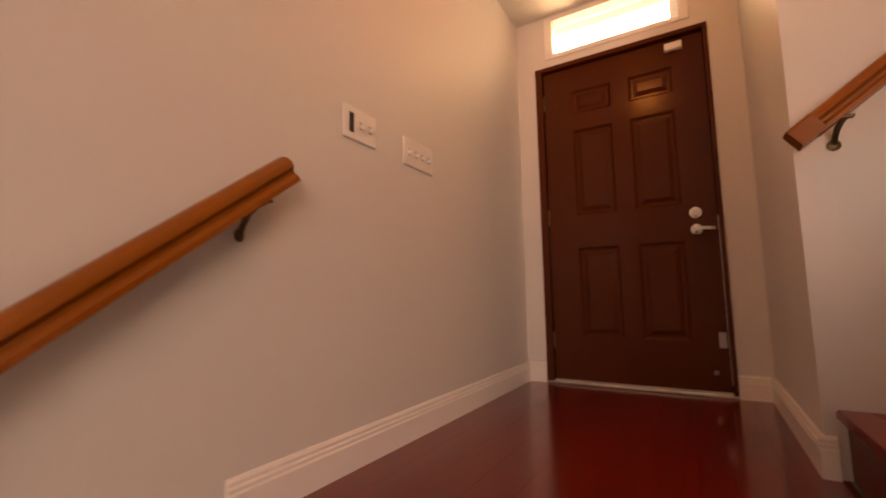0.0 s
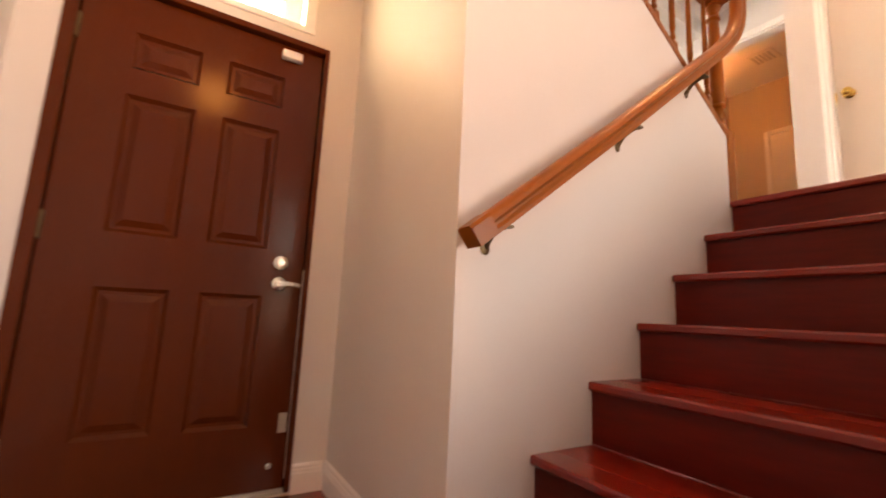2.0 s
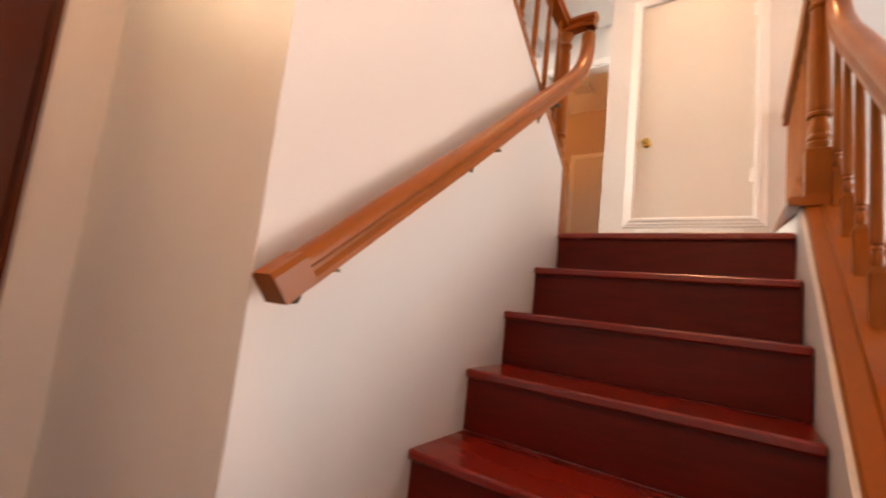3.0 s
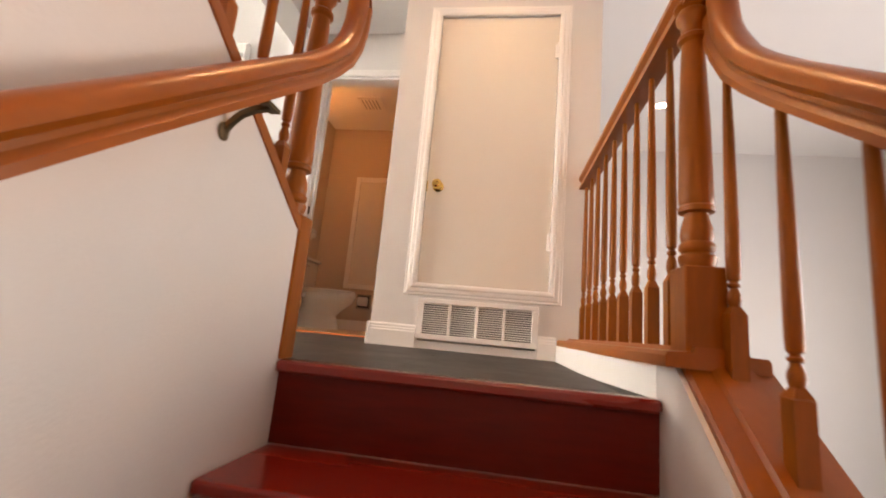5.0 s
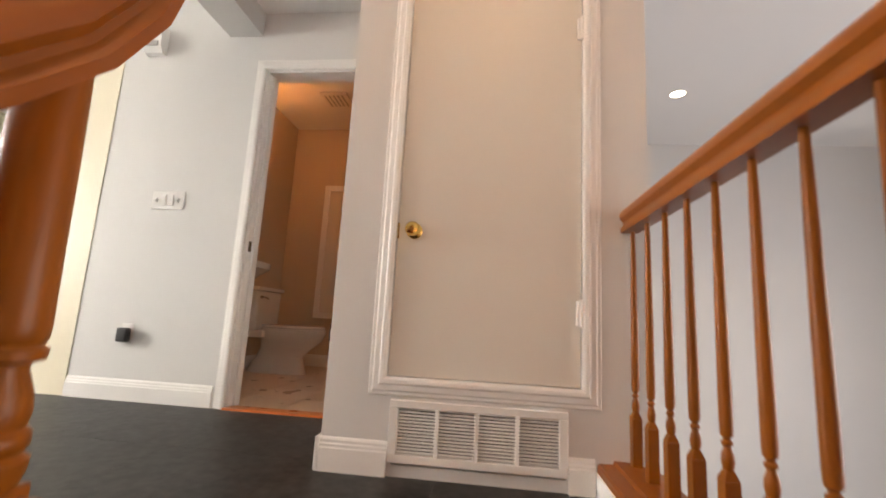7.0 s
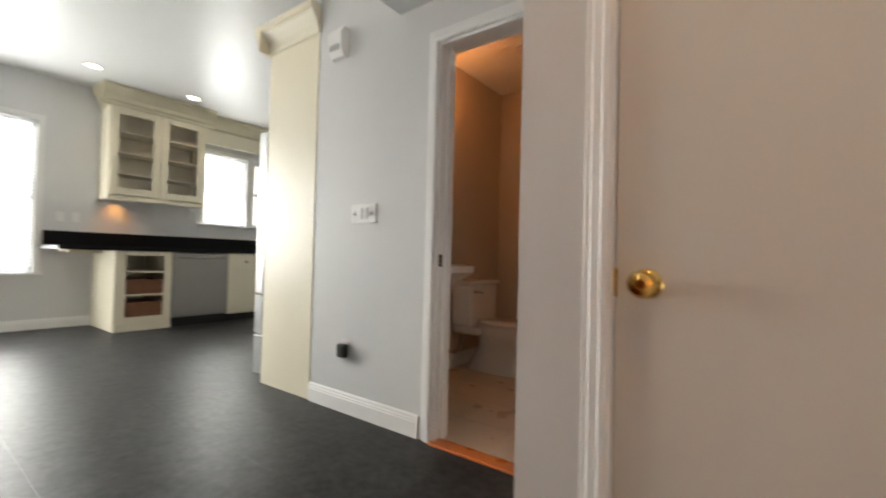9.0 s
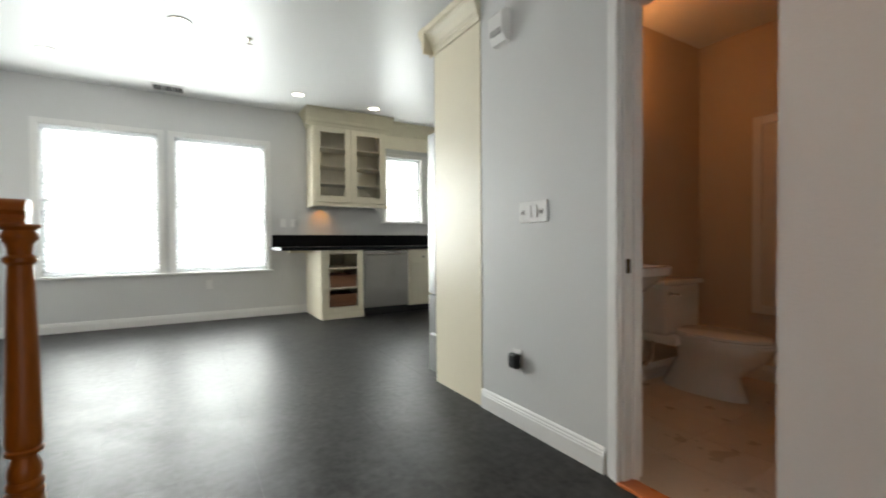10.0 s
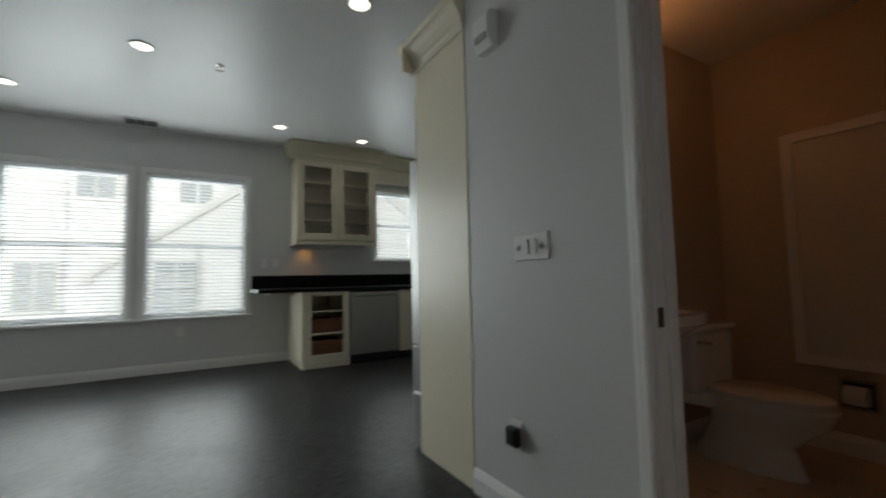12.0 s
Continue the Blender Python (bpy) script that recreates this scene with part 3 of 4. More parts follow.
def baluster_mesh(h):
    """A turned baluster h high: square foot, vase, tapering shaft."""
    s = 0.0150
    k = h / 0.77
    bm = box(bmesh.new(), -s, s, -s, s, 0, 0.150 * k)
    a = [bm.verts.new((sx * s, sy * s, 0.150 * k + 0.0005)) for sx, sy in ((-1, -1), (1, -1), (1, 1), (-1, 1))]
    b = [bm.verts.new((sx * s * 0.45, sy * s * 0.45, 0.172 * k)) for sx, sy in ((-1, -1), (1, -1), (1, 1), (-1, 1))]
    for i in range(4):
        bm.faces.new((a[i], a[(i + 1) % 4], b[(i + 1) % 4], b[i]))
    prof = [(0.010, 0.166), (0.0155, 0.175), (0.018, 0.187), (0.0165, 0.199), (0.0115, 0.210), (0.0108, 0.215), (0.0155, 0.218), (0.0155, 0.224), (0.0108, 0.227), (0.0108, 0.231), (0.0165, 0.235), (0.0178, 0.242),
            (0.0185, 0.262), (0.0185, 0.32), (0.0172, 0.45), (0.0148, 0.60), (0.0122, 0.72), (0.0108, 0.77)]
    return joined(bm, lathe([(r * 0.70, z * k) for r, z in prof], 12))


def newel_mesh(cx, cy, z0, zb, z1, s=0.040):
    """A turned newel: square foot to zb, rings, swelling shaft, neck under the rail."""
    h = z1 - zb
    prof = [(0.036, 0.0), (0.041, 0.013), (0.042, 0.024), (0.034, 0.031), (0.040, 0.038), (0.040, 0.048), (0.034, 0.055), (0.037, 0.068), (0.035, 0.086), (0.027, 0.110), (0.028, 0.116), (0.040, 0.120), (0.041, 0.130), (0.036, 0.135),
            (0.039, 0.140), (0.040, 0.154), (0.039, 0.18), (0.036, 0.33), (0.030, h - 0.15), (0.027, h - 0.10), (0.036, h - 0.092), (0.036, h - 0.082), (0.027, h - 0.074), (0.029, h - 0.05), (0.040, h - 0.035), (0.040, h - 0.025), (0.034, h - 0.015), (0.045, h - 0.006), (0.045, h)]
    return joined(box(bmesh.new(), cx - s, cx + s, cy - s, cy + s, z0, zb, 0.003), lathe([(r * (0.86 if s > 0.037 else 0.90), z) for r, z in prof], 20, cx, cy, zb))


def balustrade(name, place, label, newels, rails, caps, posts, height, profile=RAILP):
    t = thing(name, place, label, "balustrade")
    for n in newels:
        sub("newel_post", newel_mesh(*n), OAK, t, "turned oak newel post", True)
    for r in rails:
        sub("rail", sweep(r, profile), OAKR, t, smooth=True)
    for pts, prof in caps:
        sub("cap", sweep(pts, prof), OAKR, t, "varnished oak base cap")
    me = bpy.data.meshes.new("baluster")
    b = baluster_mesh(height)
    b.to_mesh(me), b.free()
    me.materials.append(OAK)
    me.polygons.foreach_set("use_smooth", [True] * len(me.polygons))
    me.set_sharp_from_angle(angle=radians(35))
    for p in posts:
        o = new("baluster", me)
        o.parent = t
        o.location = Vector(p) - t.location
    return t


CAPP = [(-0.095, -0.022), (0.095, -0.022), (0.095, 0.0), (0.09, 0.008), (0.045, 0.010), (0.040, 0.020), (-0.040, 0.020), (-0.045, 0.010), (-0.09, 0.008), (-0.095, 0.0)]
CAPS = [(-0.055, -0.025), (0.055, -0.025), (0.055, 0.0), (0.04, 0.012), (-0.04, 0.012), (-0.055, 0.0)]
balustrade("landing_balustrade", (3.2, YR, 1.42), "orange varnished oak balustrade beside the landing",
           [(2.65, YR, 1.33, 1.605, 2.225)],
           [[(XC - 0.002, YR, 2.245), (3.2, YR, 2.245), (2.61, YR, 2.245)]],
           [([(XC - 0.002, YR + 0.018, 1.425), (3.4, YR + 0.014, 1.425), (2.60, YR - 0.012, 1.425)], CAPP)],
           [(x, YR, 1.443) for x in [3.885 - 0.1375 * k for k in range(9)]], 0.77, [(a * 1.05, b * 1.3 + 0.012) for a, b in RAILP])
rz = lambda x: 0.900 + (x - 1.185) * 0.764
balustrade("flight_balustrade", (2.0, YF, 0.9), "orange varnished oak balustrade beside the stairs",
           [(1.27, YF, capz(1.27) - 0.02, capz(1.27) + 0.2, rz(1.27) - 0.02)],
           [[(1.24, YF, rz(1.24)), (1.8, YF, rz(1.8))] + [(x - 0.112, YF, z - 0.098) for x, z in GOOSE[:4]] + [(2.600, YF, 2.12), (2.612, YF, 2.19), (2.614, YF, 2.25), (2.615, YF, 2.33), (2.615, YF, 2.405)]],
           [([(1.2, YF, capz(1.2) + 0.0), (2.0, YF, capz(2.0) + 0.0), (2.62, YF, capz(2.62) + 0.0)], [(a * 0.84, b) for a, b in CAPP])],
           [(x, YF, capz(x) + 0.012) for x in [2.592 - 0.163 * k for k in range(8)]], 0.615)
rail3 = lambda y: [(2.79, y, 2.41), (2.66, y, 2.412), (2.56, y, 2.432), (2.47, y, 2.487), (2.36, y, 2.565), (1.9, y, 2.884), (1.3, y, 3.300)]
posts3 = [2.652 - 0.1375 * k for k in range(9)]
for y, nm, lb in ((YW + 0.05, "stair_balustrade", "varnished oak balustrade on the upper stairs beside the wall"), (0.312, "stair_balustrade", "dark varnished oak balustrade between stairs and kitchen")):
    t = balustrade(nm, (2.4, y, 1.7), lb, [(2.745 if y < 0 else 2.772, y, 1.66, 1.70, 2.385, 0.031)], [rail3(y)],
                   [([(2.72, y, 1.664), (1.9, y, slope(1.9)), (1.25, y, slope(1.25))], CAPS)],
                   [], 0.7)
    for x in posts3:
        top = 2.55 + 0.693 * (2.38 - x) if x < 2.45 else 2.485 - (x - 2.45) * 0.35
        me = bpy.data.meshes.new("baluster")
        b = baluster_mesh(top - 0.03 - slope(x) - 0.005)
        b.to_mesh(me), b.free()
        me.materials.append(OAK)
        me.polygons.foreach_set("use_smooth", [True] * len(me.polygons))
        me.set_sharp_from_angle(angle=radians(35))
        o = new("baluster", me)
        o.parent = t
        o.location = Vector((x, y, slope(x) + 0.005)) - t.location
    sub("end_board", boxes((2.702, 2.768 if y < 0 else 2.80, y - 0.056, y + 0.056, M, 1.690), bevel=0.004), OAK, t, "varnished oak end board")

# ---- closet ----
cl = thing("door_closet", (XC, -1.37, 1.63), "closed plain off-white closet door above a return grille", "door", kind="structure")
sub("slab", boxes((XC + 0.004, XC + 0.04, -1.7195, -1.0435, 1.669, 3.2545), bevel=0.001), DOORW, cl)
CASP = [(0, 0), (0, 0.016), (0.010, 0.020), (0.022, 0.020), (0.028, 0.014), (0.046, 0.013), (0.052, 0.008), (0.062, 0.008), (0.066, 0.0)]


def casing(parent, x, y0, y1, z0, z1, sides):
    """Mitred moulded casing round an opening in a wall that looks to -x; y0 < y1, sides among 'lrtb'."""
    low, high = ("b" in sides), ("t" in sides)
    ends = {"l": lambda a: ((y1 + a, z0 - a * low), (y1 + a, z1 + a * high)), "r": lambda a: ((y0 - a, z0 - a * low), (y0 - a, z1 + a * high)),
            "t": lambda a: ((y0 - a, z1 + a), (y1 + a, z1 + a)), "b": lambda a: ((y0 - a, z0 - a), (y1 + a, z0 - a))}
    for k in sides:
        bm = bmesh.new()
        p, q = ([bm.verts.new((x - b, *ends[k](a)[e])) for a, b in CASP] for e in (0, 1))
        n = len(p)
        for i in range(n):
            bm.faces.new((p[i], p[(i + 1) % n], q[(i + 1) % n], q[i]))
        bm.faces.new(p[::-1]), bm.faces.new(q)
        bmesh.ops.recalc_face_normals(bm, faces=bm.faces)
        sub("casing", bm, TRIM, parent)


casing(cl, XC, -1.722, -1.041, 1.666, 3.257, "lrtb")
faceX = Matrix.Rotation(radians(-90), 4, "Y")
knob = sub("knob", turned(lathe([(0.031, 0), (0.031, 0.004), (0.026, 0.010), (0.012, 0.014), (0.011, 0.028), (0.020, 0.034), (0.027, 0.044), (0.0275, 0.054), (0.022, 0.062), (0.010, 0.064), (0.009, 0.060)], 24), Matrix.Translation((XC + 0.004, -1.106, 2.200)) @ faceX), BRASS, cl, "polished brass knob", True)
sub("latch_plate", boxes((XC - 0.002, XC + 0.004, -1.0475, -1.0415, 2.17, 2.23)), BRASS, cl, "brass latch plate")
for z in (1.922, 3.027):
    sub("hinge", joined(boxes((XC - 0.010, XC + 0.004, -1.742, -1.702, z - 0.045, z + 0.045), bevel=0.003), lathe([(0.007, -0.048), (0.007, 0.048)], 10, XC - 0.012, -1.719, z)), TRIM, cl, "painted hinge")

gr = thing("return_grille", (XC, -1.37, 1.48), "white louvred return-air grille under the closet door", "vent grille")
GY0, GY1, GZ0, GZ1 = -1.677, -1.061, 1.378, 1.587
fr = [(XC - 0.012, XC + 0.012, GY0, GY1, GZ0, GZ0 + 0.028), (XC - 0.012, XC + 0.012, GY0, GY1, GZ1 - 0.024, GZ1), (XC - 0.012, XC + 0.012, GY0, GY0 + 0.03, GZ0 + 0.028, GZ1 - 0.024), (XC - 0.012, XC + 0.012, GY1 - 0.03, GY1, GZ0 + 0.028, GZ1 - 0.024)]
for k in (1, 2, 3):
    y = GY0 + 0.03 + (GY1 - GY0 - 0.06) * k / 4
    fr.append((XC - 0.011, XC + 0.012, y - 0.007, y + 0.007, GZ0 + 0.028, GZ1 - 0.024))
sub("frame", boxes(*fr, bevel=0.002), TRIM, gr)
me = bpy.data.meshes.new("slat")
b = turned(box(bmesh.new(), -0.0009, 0.0009, GY0 + 0.03 + 1.369, GY1 - 0.03 + 1.369, -0.0044, 0.0044), Matrix.Rotation(radians(55), 4, "Y"))
b.to_mesh(me), b.free()
me.materials.append(TRIM)
for k in range(14):
    o = new("slat", me)
    o.parent = gr
    o.location = Vector((XC - 0.001, -1.369, GZ0 + 0.0365 + k * 0.0111)) - gr.location
sub("backing", boxes((XC + 0.03, XC + 0.035, GY0, GY1, GZ0, GZ1)), DARK, gr)
sd = thing("smoke_detector", (XC, -1.80, 3.455), "round white smoke detector high on the closet wall", "smoke detector")
part("body", turned(lathe([(0.06, 0), (0.06, 0.018), (0.052, 0.034), (0.03, 0.040)], 24), faceX), PLASTIC, sd, smooth=True)

# ---- powder room door way and things ----
pd = thing("doorway_powder", (XP, -0.37, M), "white cased open doorway to the powder room", "doorway", kind="structure")
casing(pd, XP, PY0, PY1, M, PTOP, "lrt")
sub("jamb", boxes((XP + 0.001, XP + 0.12, PY1 - 0.015, PY1 - 0.0005, M, PTOP), (XP + 0.001, XP + 0.12, PY0 + 0.0005, PY0 + 0.015, M, PTOP), (XP + 0.001, XP + 0.12, PY0 + 0.015, PY1 - 0.015, PTOP - 0.015, PTOP - 0.0005)), TRIM, pd)
sub("door_stop", boxes((XP + 0.05, XP + 0.085, PY1 - 0.027, PY1 - 0.015, M, PTOP - 0.015), bevel=0.002), TRIM, pd)
sub("strike_plate", boxes((XP + 0.012, XP + 0.04, PY1 - 0.0165, PY1 - 0.014, M + 0.87, M + 0.93)), ABRASS, pd, "dull brass strike plate")
structure("threshold_powder", boxes((XP - 0.03, XP + 0.06, PY0, PY1, M - 0.004, M + 0.010), bevel=0.004), THRESH, "orange-brown wooden threshold", "threshold")


def toilet():
    t = thing("toilet", (6.07, 0.432, M), "white porcelain two-piece toilet with a closed lid", "toilet")
    tank = box(bmesh.new(), -0.22, 0.22, 0.14, 0.335, 0.36, 0.70, 0.03, 3)
    for v in tank.verts:
        if v.co.z < 0.5:
            v.co.x *= 0.92
    part("tank", tank, CERAMIC, t, smooth=True)
    part("tank_lid", box(bmesh.new(), -0.235, 0.235, 0.125, 0.345, 0.70, 0.735, 0.012, 3), CERAMIC, t, smooth=True)
    def oval(zs):
        bm = bmesh.new()
        rings = []
        for z, rx, ry, cy in zs:
            rings.append([bm.verts.new((rx * math.cos(a), cy + ry * math.sin(a) * (1.0 if math.sin(a) > 0 else 1.18), z)) for a in [2 * math.pi * k / 28 for k in range(28)]])
        for p, q in zip(rings, rings[1:]):
            for k in range(28):
                bm.faces.new((p[k], p[(k + 1) % 28], q[(k + 1) % 28], q[k]))
        bm.faces.new(rings[0][::-1]), bm.faces.new(rings[-1])
        return bm
    part("bowl", oval([(0, 0.112, 0.25, 0.03), (0.03, 0.105, 0.24, 0.03), (0.14, 0.09, 0.195, 0.01), (0.21, 0.11, 0.21, -0.04), (0.28, 0.165, 0.25, -0.08), (0.355, 0.185, 0.27, -0.09), (0.37, 0.18, 0.265, -0.09)]), CERAMIC, t, smooth=True)
    part("deck", box(bmesh.new(), -0.19, 0.19, 0.08, 0.33, 0.30, 0.365, 0.02, 2), CERAMIC, t, smooth=True)
    part("seat", oval([(0.371, 0.188, 0.265, -0.085), (0.388, 0.190, 0.267, -0.085)]), CERAMIC, t, smooth=True)
    part("lid", oval([(0.391, 0.186, 0.262, -0.085), (0.405, 0.187, 0.263, -0.085), (0.412, 0.175, 0.25, -0.085)]), CERAMIC, t, smooth=True)
    part("flush_lever", joined(turned(lathe([(0.014, 0), (0.014, 0.01)], 12), Matrix.Translation((-0.16, 0.14, 0.645)) @ Matrix.Rotation(radians(90), 4, "X")), sweep([(-0.16, 0.125, 0.645), (-0.10, 0.12, 0.64), (-0.07, 0.12, 0.632)], [(-0.006, -0.006), (0.006, -0.006), (0.006, 0.006), (-0.006, 0.006)])), NICKEL, t, "chrome flush lever", True)
    part("supply_hose", sweep([(-0.25, 0.345, 0.16), (-0.26, 0.25, 0.15), (-0.24, 0.22, 0.20), (-0.19, 0.24, 0.28), (-0.17, 0.25, 0.37)], [(-0.007, -0.007), (0.007, -0.007), (0.007, 0.007), (-0.007, 0.007)]), NICKEL, t, "braided supply hose", True)
    part("stop_valve", turned(lathe([(0.02, 0), (0.02, 0.03), (0.012, 0.04), (0.012, 0.09)], 12), Matrix.Translation((-0.25, 0.34, 0.16)) @ Matrix.Rotation(radians(90), 4, "X")), NICKEL, t, "chrome stop valve", True)
    return t


toilet()


def sink():
    t = thing("pedestal_sink", (5.16, 0.475, M), "white porcelain pedestal sink against the wall", "sink")
    bm = bmesh.new()
    rings = []
    for z, rx, ry in ((0.66, 0.10, 0.10), (0.72, 0.17, 0.16), (0.78, 0.23, 0.23), (0.825, 0.268, 0.30), (0.866, 0.27, 0.303), (0.868, 0.235, 0.25), (0.80, 0.20, 0.18), (0.75, 0.10, 0.09)):
        rings.append([bm.verts.new((math.copysign(abs(math.cos(a)) ** 0.7, math.cos(a)) * rx, math.copysign(abs(math.sin(a)) ** 0.7, math.sin(a)) * ry, z)) for a in [2 * math.pi * (k + 0.5) / 28 for k in range(28)]])
    for p, q in zip(rings, rings[1:]):
        for k in range(28):
            bm.faces.new((p[k], p[(k + 1) % 28], q[(k + 1) % 28], q[k]))
    bm.faces.new(rings[0][::-1]), bm.faces.new(rings[-1])
    part("basin", bm, CERAMIC, t, smooth=True)
    part("pedestal", lathe([(0.12, 0), (0.11, 0.03), (0.075, 0.12), (0.065, 0.4), (0.085, 0.62), (0.10, 0.68)], 24), CERAMIC, t, smooth=True)
    part("faucet", joined(lathe([(0.022, 0.84), (0.02, 0.86), (0.013, 0.87), (0.013, 0.93)], 14, 0, 0.15, 0), sweep([(0, 0.15, 0.92), (0, 0.10, 0.95), (0, 0.05, 0.93)], [(-0.01, -0.01), (0.01, -0.01), (0.01, 0.01), (-0.01, 0.01)])), NICKEL, t, "chrome faucet", True)
    return t


sink()
sc = thing("wall_sconce", (5.63, 0.78, 3.55), "lit wall sconce with a pale glass shade", "lamp")
part("backplate", box(bmesh.new(), -0.05, 0.05, -0.02, 0, -0.10, 0.02, 0.006), NICKEL, sc)
part("arm", sweep([(0, -0.015, -0.06), (0, -0.05, -0.075), (0, -0.085, -0.05)], [(-0.007, -0.007), (0.007, -0.007), (0.007, 0.007), (-0.007, 0.007)]), NICKEL, sc, smooth=True)
shade = part("shade", lathe([(0.032, -0.05), (0.040, -0.04), (0.042, 0.075), (0.040, 0.08)], 18, 0, -0.085, 0), GLOBE, sc, "glowing pale glass shade", True)
shade.visible_shadow = False
tp = thing("paper_holder", (6.65, 0.12, M + 0.34), "toilet paper roll on a recessed chrome holder", "paper holder")
part("frame", boxes((-0.012, 0, -0.085, 0.085, -0.085, -0.068), (-0.012, 0, -0.085, 0.085, 0.068, 0.085), (-0.012, 0, -0.085, -0.068, -0.068, 0.068), (-0.012, 0, 0.068, 0.085, -0.068, 0.068), bevel=0.003), NICKEL, tp)
# flat dark sheet on the wall, standing in for a shaded recess
part("recess", boxes((-0.004, 0, -0.068, 0.068, -0.068, 0.068)), DARK, tp)
part("roll", turned(lathe([(0.02, -0.05), (0.052, -0.05), (0.052, 0.05), (0.02, 0.05)], 20), Matrix.Translation((-0.035, 0, 0)) @ rot_y), PLASTIC, tp, "white paper roll", True)
ap = thing("wall_panel", (6.65, 0.08, M + 1.12), "off-white framed panel on the powder room end wall", "panel")
part("board", box(bmesh.new(), -0.02, 0, -0.27, 0.27, -0.60, 0.72, 0.003), DOORW, ap)
part("moulding", boxes((-0.034, -0.02, -0.31, -0.25, -0.64, 0.76), (-0.034, -0.02, 0.25, 0.31, -0.64, 0.76), (-0.034, -0.02, -0.25, 0.25, 0.70, 0.76), (-0.034, -0.02, -0.25, 0.25, -0.64, -0.58), bevel=0.004), TRIM, ap)
ev = thing("exhaust_vent", (5.98, 0.09, PWC), "white slotted bathroom ceiling vent", "vent")
part("cover", box(bmesh.new(), -0.13, 0.13, -0.13, 0.13, -0.022, 0, 0.008), PLASTIC, ev)
# grey strips on the solid cover paint the shade of its slots
for k in range(5):
    part("slot", boxes((-0.10, 0.10, -0.085 + k * 0.04, -0.07 + k * 0.04, -0.0235, -0.022)), GROUTW, ev)

# ---- small fixtures on the switch wall ----
ms = thing("alarm_sensor", (XP, 0.77, 3.52), "white plastic alarm detector high on the wall", "sensor")
part("body", (prism([(0, -0.085), (-0.035, -0.085), (-0.06, -0.04), (-0.065, 0.06), (-0.04, 0.09), (0, 0.09)], "y", -0.06, 0.06)), PLASTIC, ms)
part("lens", boxes((-0.067, -0.055, -0.045, 0.045, -0.05, -0.015), bevel=0.004), GROUTW, ms, "grey detector lens")
ol = thing("outlet", (XP, 0.66, 1.695), "white wall outlet holding a black plug-in device", "outlet")
part("plate", box(bmesh.new(), -0.006, 0, -0.036, 0.036, -0.058, 0.058, 0.003), PLASTIC, ol)
part("plug_in_device", box(bmesh.new(), -0.045, -0.006, -0.034, 0.036, -0.045, 0.035, 0.014, 3), BLACK, ol, "black plug-in device", True)

# ---- kitchen windows ----


def window(name, x0, x1, z0, z1, label, rows=1):
    t = thing(name, ((x0 + x1) / 2, YB, z0), label, "window", kind="structure")
    w = 0.045
    y0, y1 = YB + 0.075, YB + 0.135
    sub("frame", boxes((x0, x0 + w, y0, y1, z0, z1), (x1 - w, x1, y0, y1, z0, z1), (x0 + w, x1 - w, y0, y1, z0, z0 + w), (x0 + w, x1 - w, y0, y1, z1 - w, z1), (x0 + w, x1 - w, y0 + 0.005, y1, (z0 + z1) / 2 - 0.025, (z0 + z1) / 2 + 0.025), bevel=0.003), VINYL, t)
    sub("reveal", boxes((x0, x0 + 0.006, YB + 0.001, y0, z0, z1), (x1 - 0.006, x1, YB + 0.001, y0, z0, z1), (x0 + 0.006, x1 - 0.006, YB + 0.001, y0, z1 - 0.006, z1)), TRIM, t)
    for a, b in ((z0 + w, (z0 + z1) / 2 - 0.025), ((z0 + z1) / 2 + 0.025, z1 - w)):
        p = sub("pane", boxes((x0 + w, x1 - w, y0 + 0.03, y0 + 0.034, a, b)), GLASS, t)
        p.visible_shadow = False
        sub("muntin", boxes(((x0 + x1) / 2 - 0.011, (x0 + x1) / 2 + 0.011, y0 + 0.018, y0 + 0.029, a, b), bevel=0.002), VINYL, t)
    c = 0.062
    sub("casing", boxes((x0 - c, x0, YB - 0.016, YB, z0, z1 + c), (x1, x1 + c, YB - 0.016, YB, z0, z1 + c), (x0, x1, YB - 0.016, YB, z1, z1 + c), bevel=0.003), TRIM, t)
    sub("window_sill", boxes((x0 - c - 0.02, x1 + c + 0.02, YB - 0.05, YB + 0.07, z0 - 0.03, z0 - 0.001), bevel=0.005), TRIM, t)
    return t


window("window_1", *W1, WZ0, WZ1, "white double-hung kitchen window with bright daylight behind")
window("window_2", *W2, WZ0, WZ1, "white double-hung kitchen window with bright daylight behind")
window("window_3", *W3, WY0, WY1, "small white double-hung window above the counter")
window("window_4", *W4, WY0, WY1, "small white double-hung window beside the refrigerator")


def blind(x0, x1, z0, z1, label):
    t = thing("window_blind", ((x0 + x1) / 2, YB + 0.04, z1), label, "blind", "window blinds")
    w = x1 - x0 - 0.02
    part("head_rail", box(bmesh.new(), -w / 2, w / 2, -0.022, 0.022, -0.045, -0.005, 0.003), BLIND, t)
    part("bottom_rail", box(bmesh.new(), -w / 2, w / 2, -0.02, 0.02, z0 - z1 + 0.01, z0 - z1 + 0.025, 0.003), BLIND, t)
    me = bpy.data.meshes.new("slat")
    b = turned(box(bmesh.new(), -w / 2, w / 2, -0.0235, 0.0235, -0.0012, 0.0012), Matrix.Rotation(radians(22), 4, "X"))
    b.to_mesh(me), b.free()
    me.materials.append(BLIND)
    n = int((z1 - z0 - 0.08) / 0.043)
    for k in range(n):
        o = new("slat", me)
        o.parent = t
        o.location = (0, 0, -0.07 - k * 0.043)
    for s in (-0.36, 0.36):
        part("cord", box(bmesh.new(), s * w - 0.001, s * w + 0.001, -0.001, 0.001, z0 - z1 + 0.02, -0.04), BLIND, t)


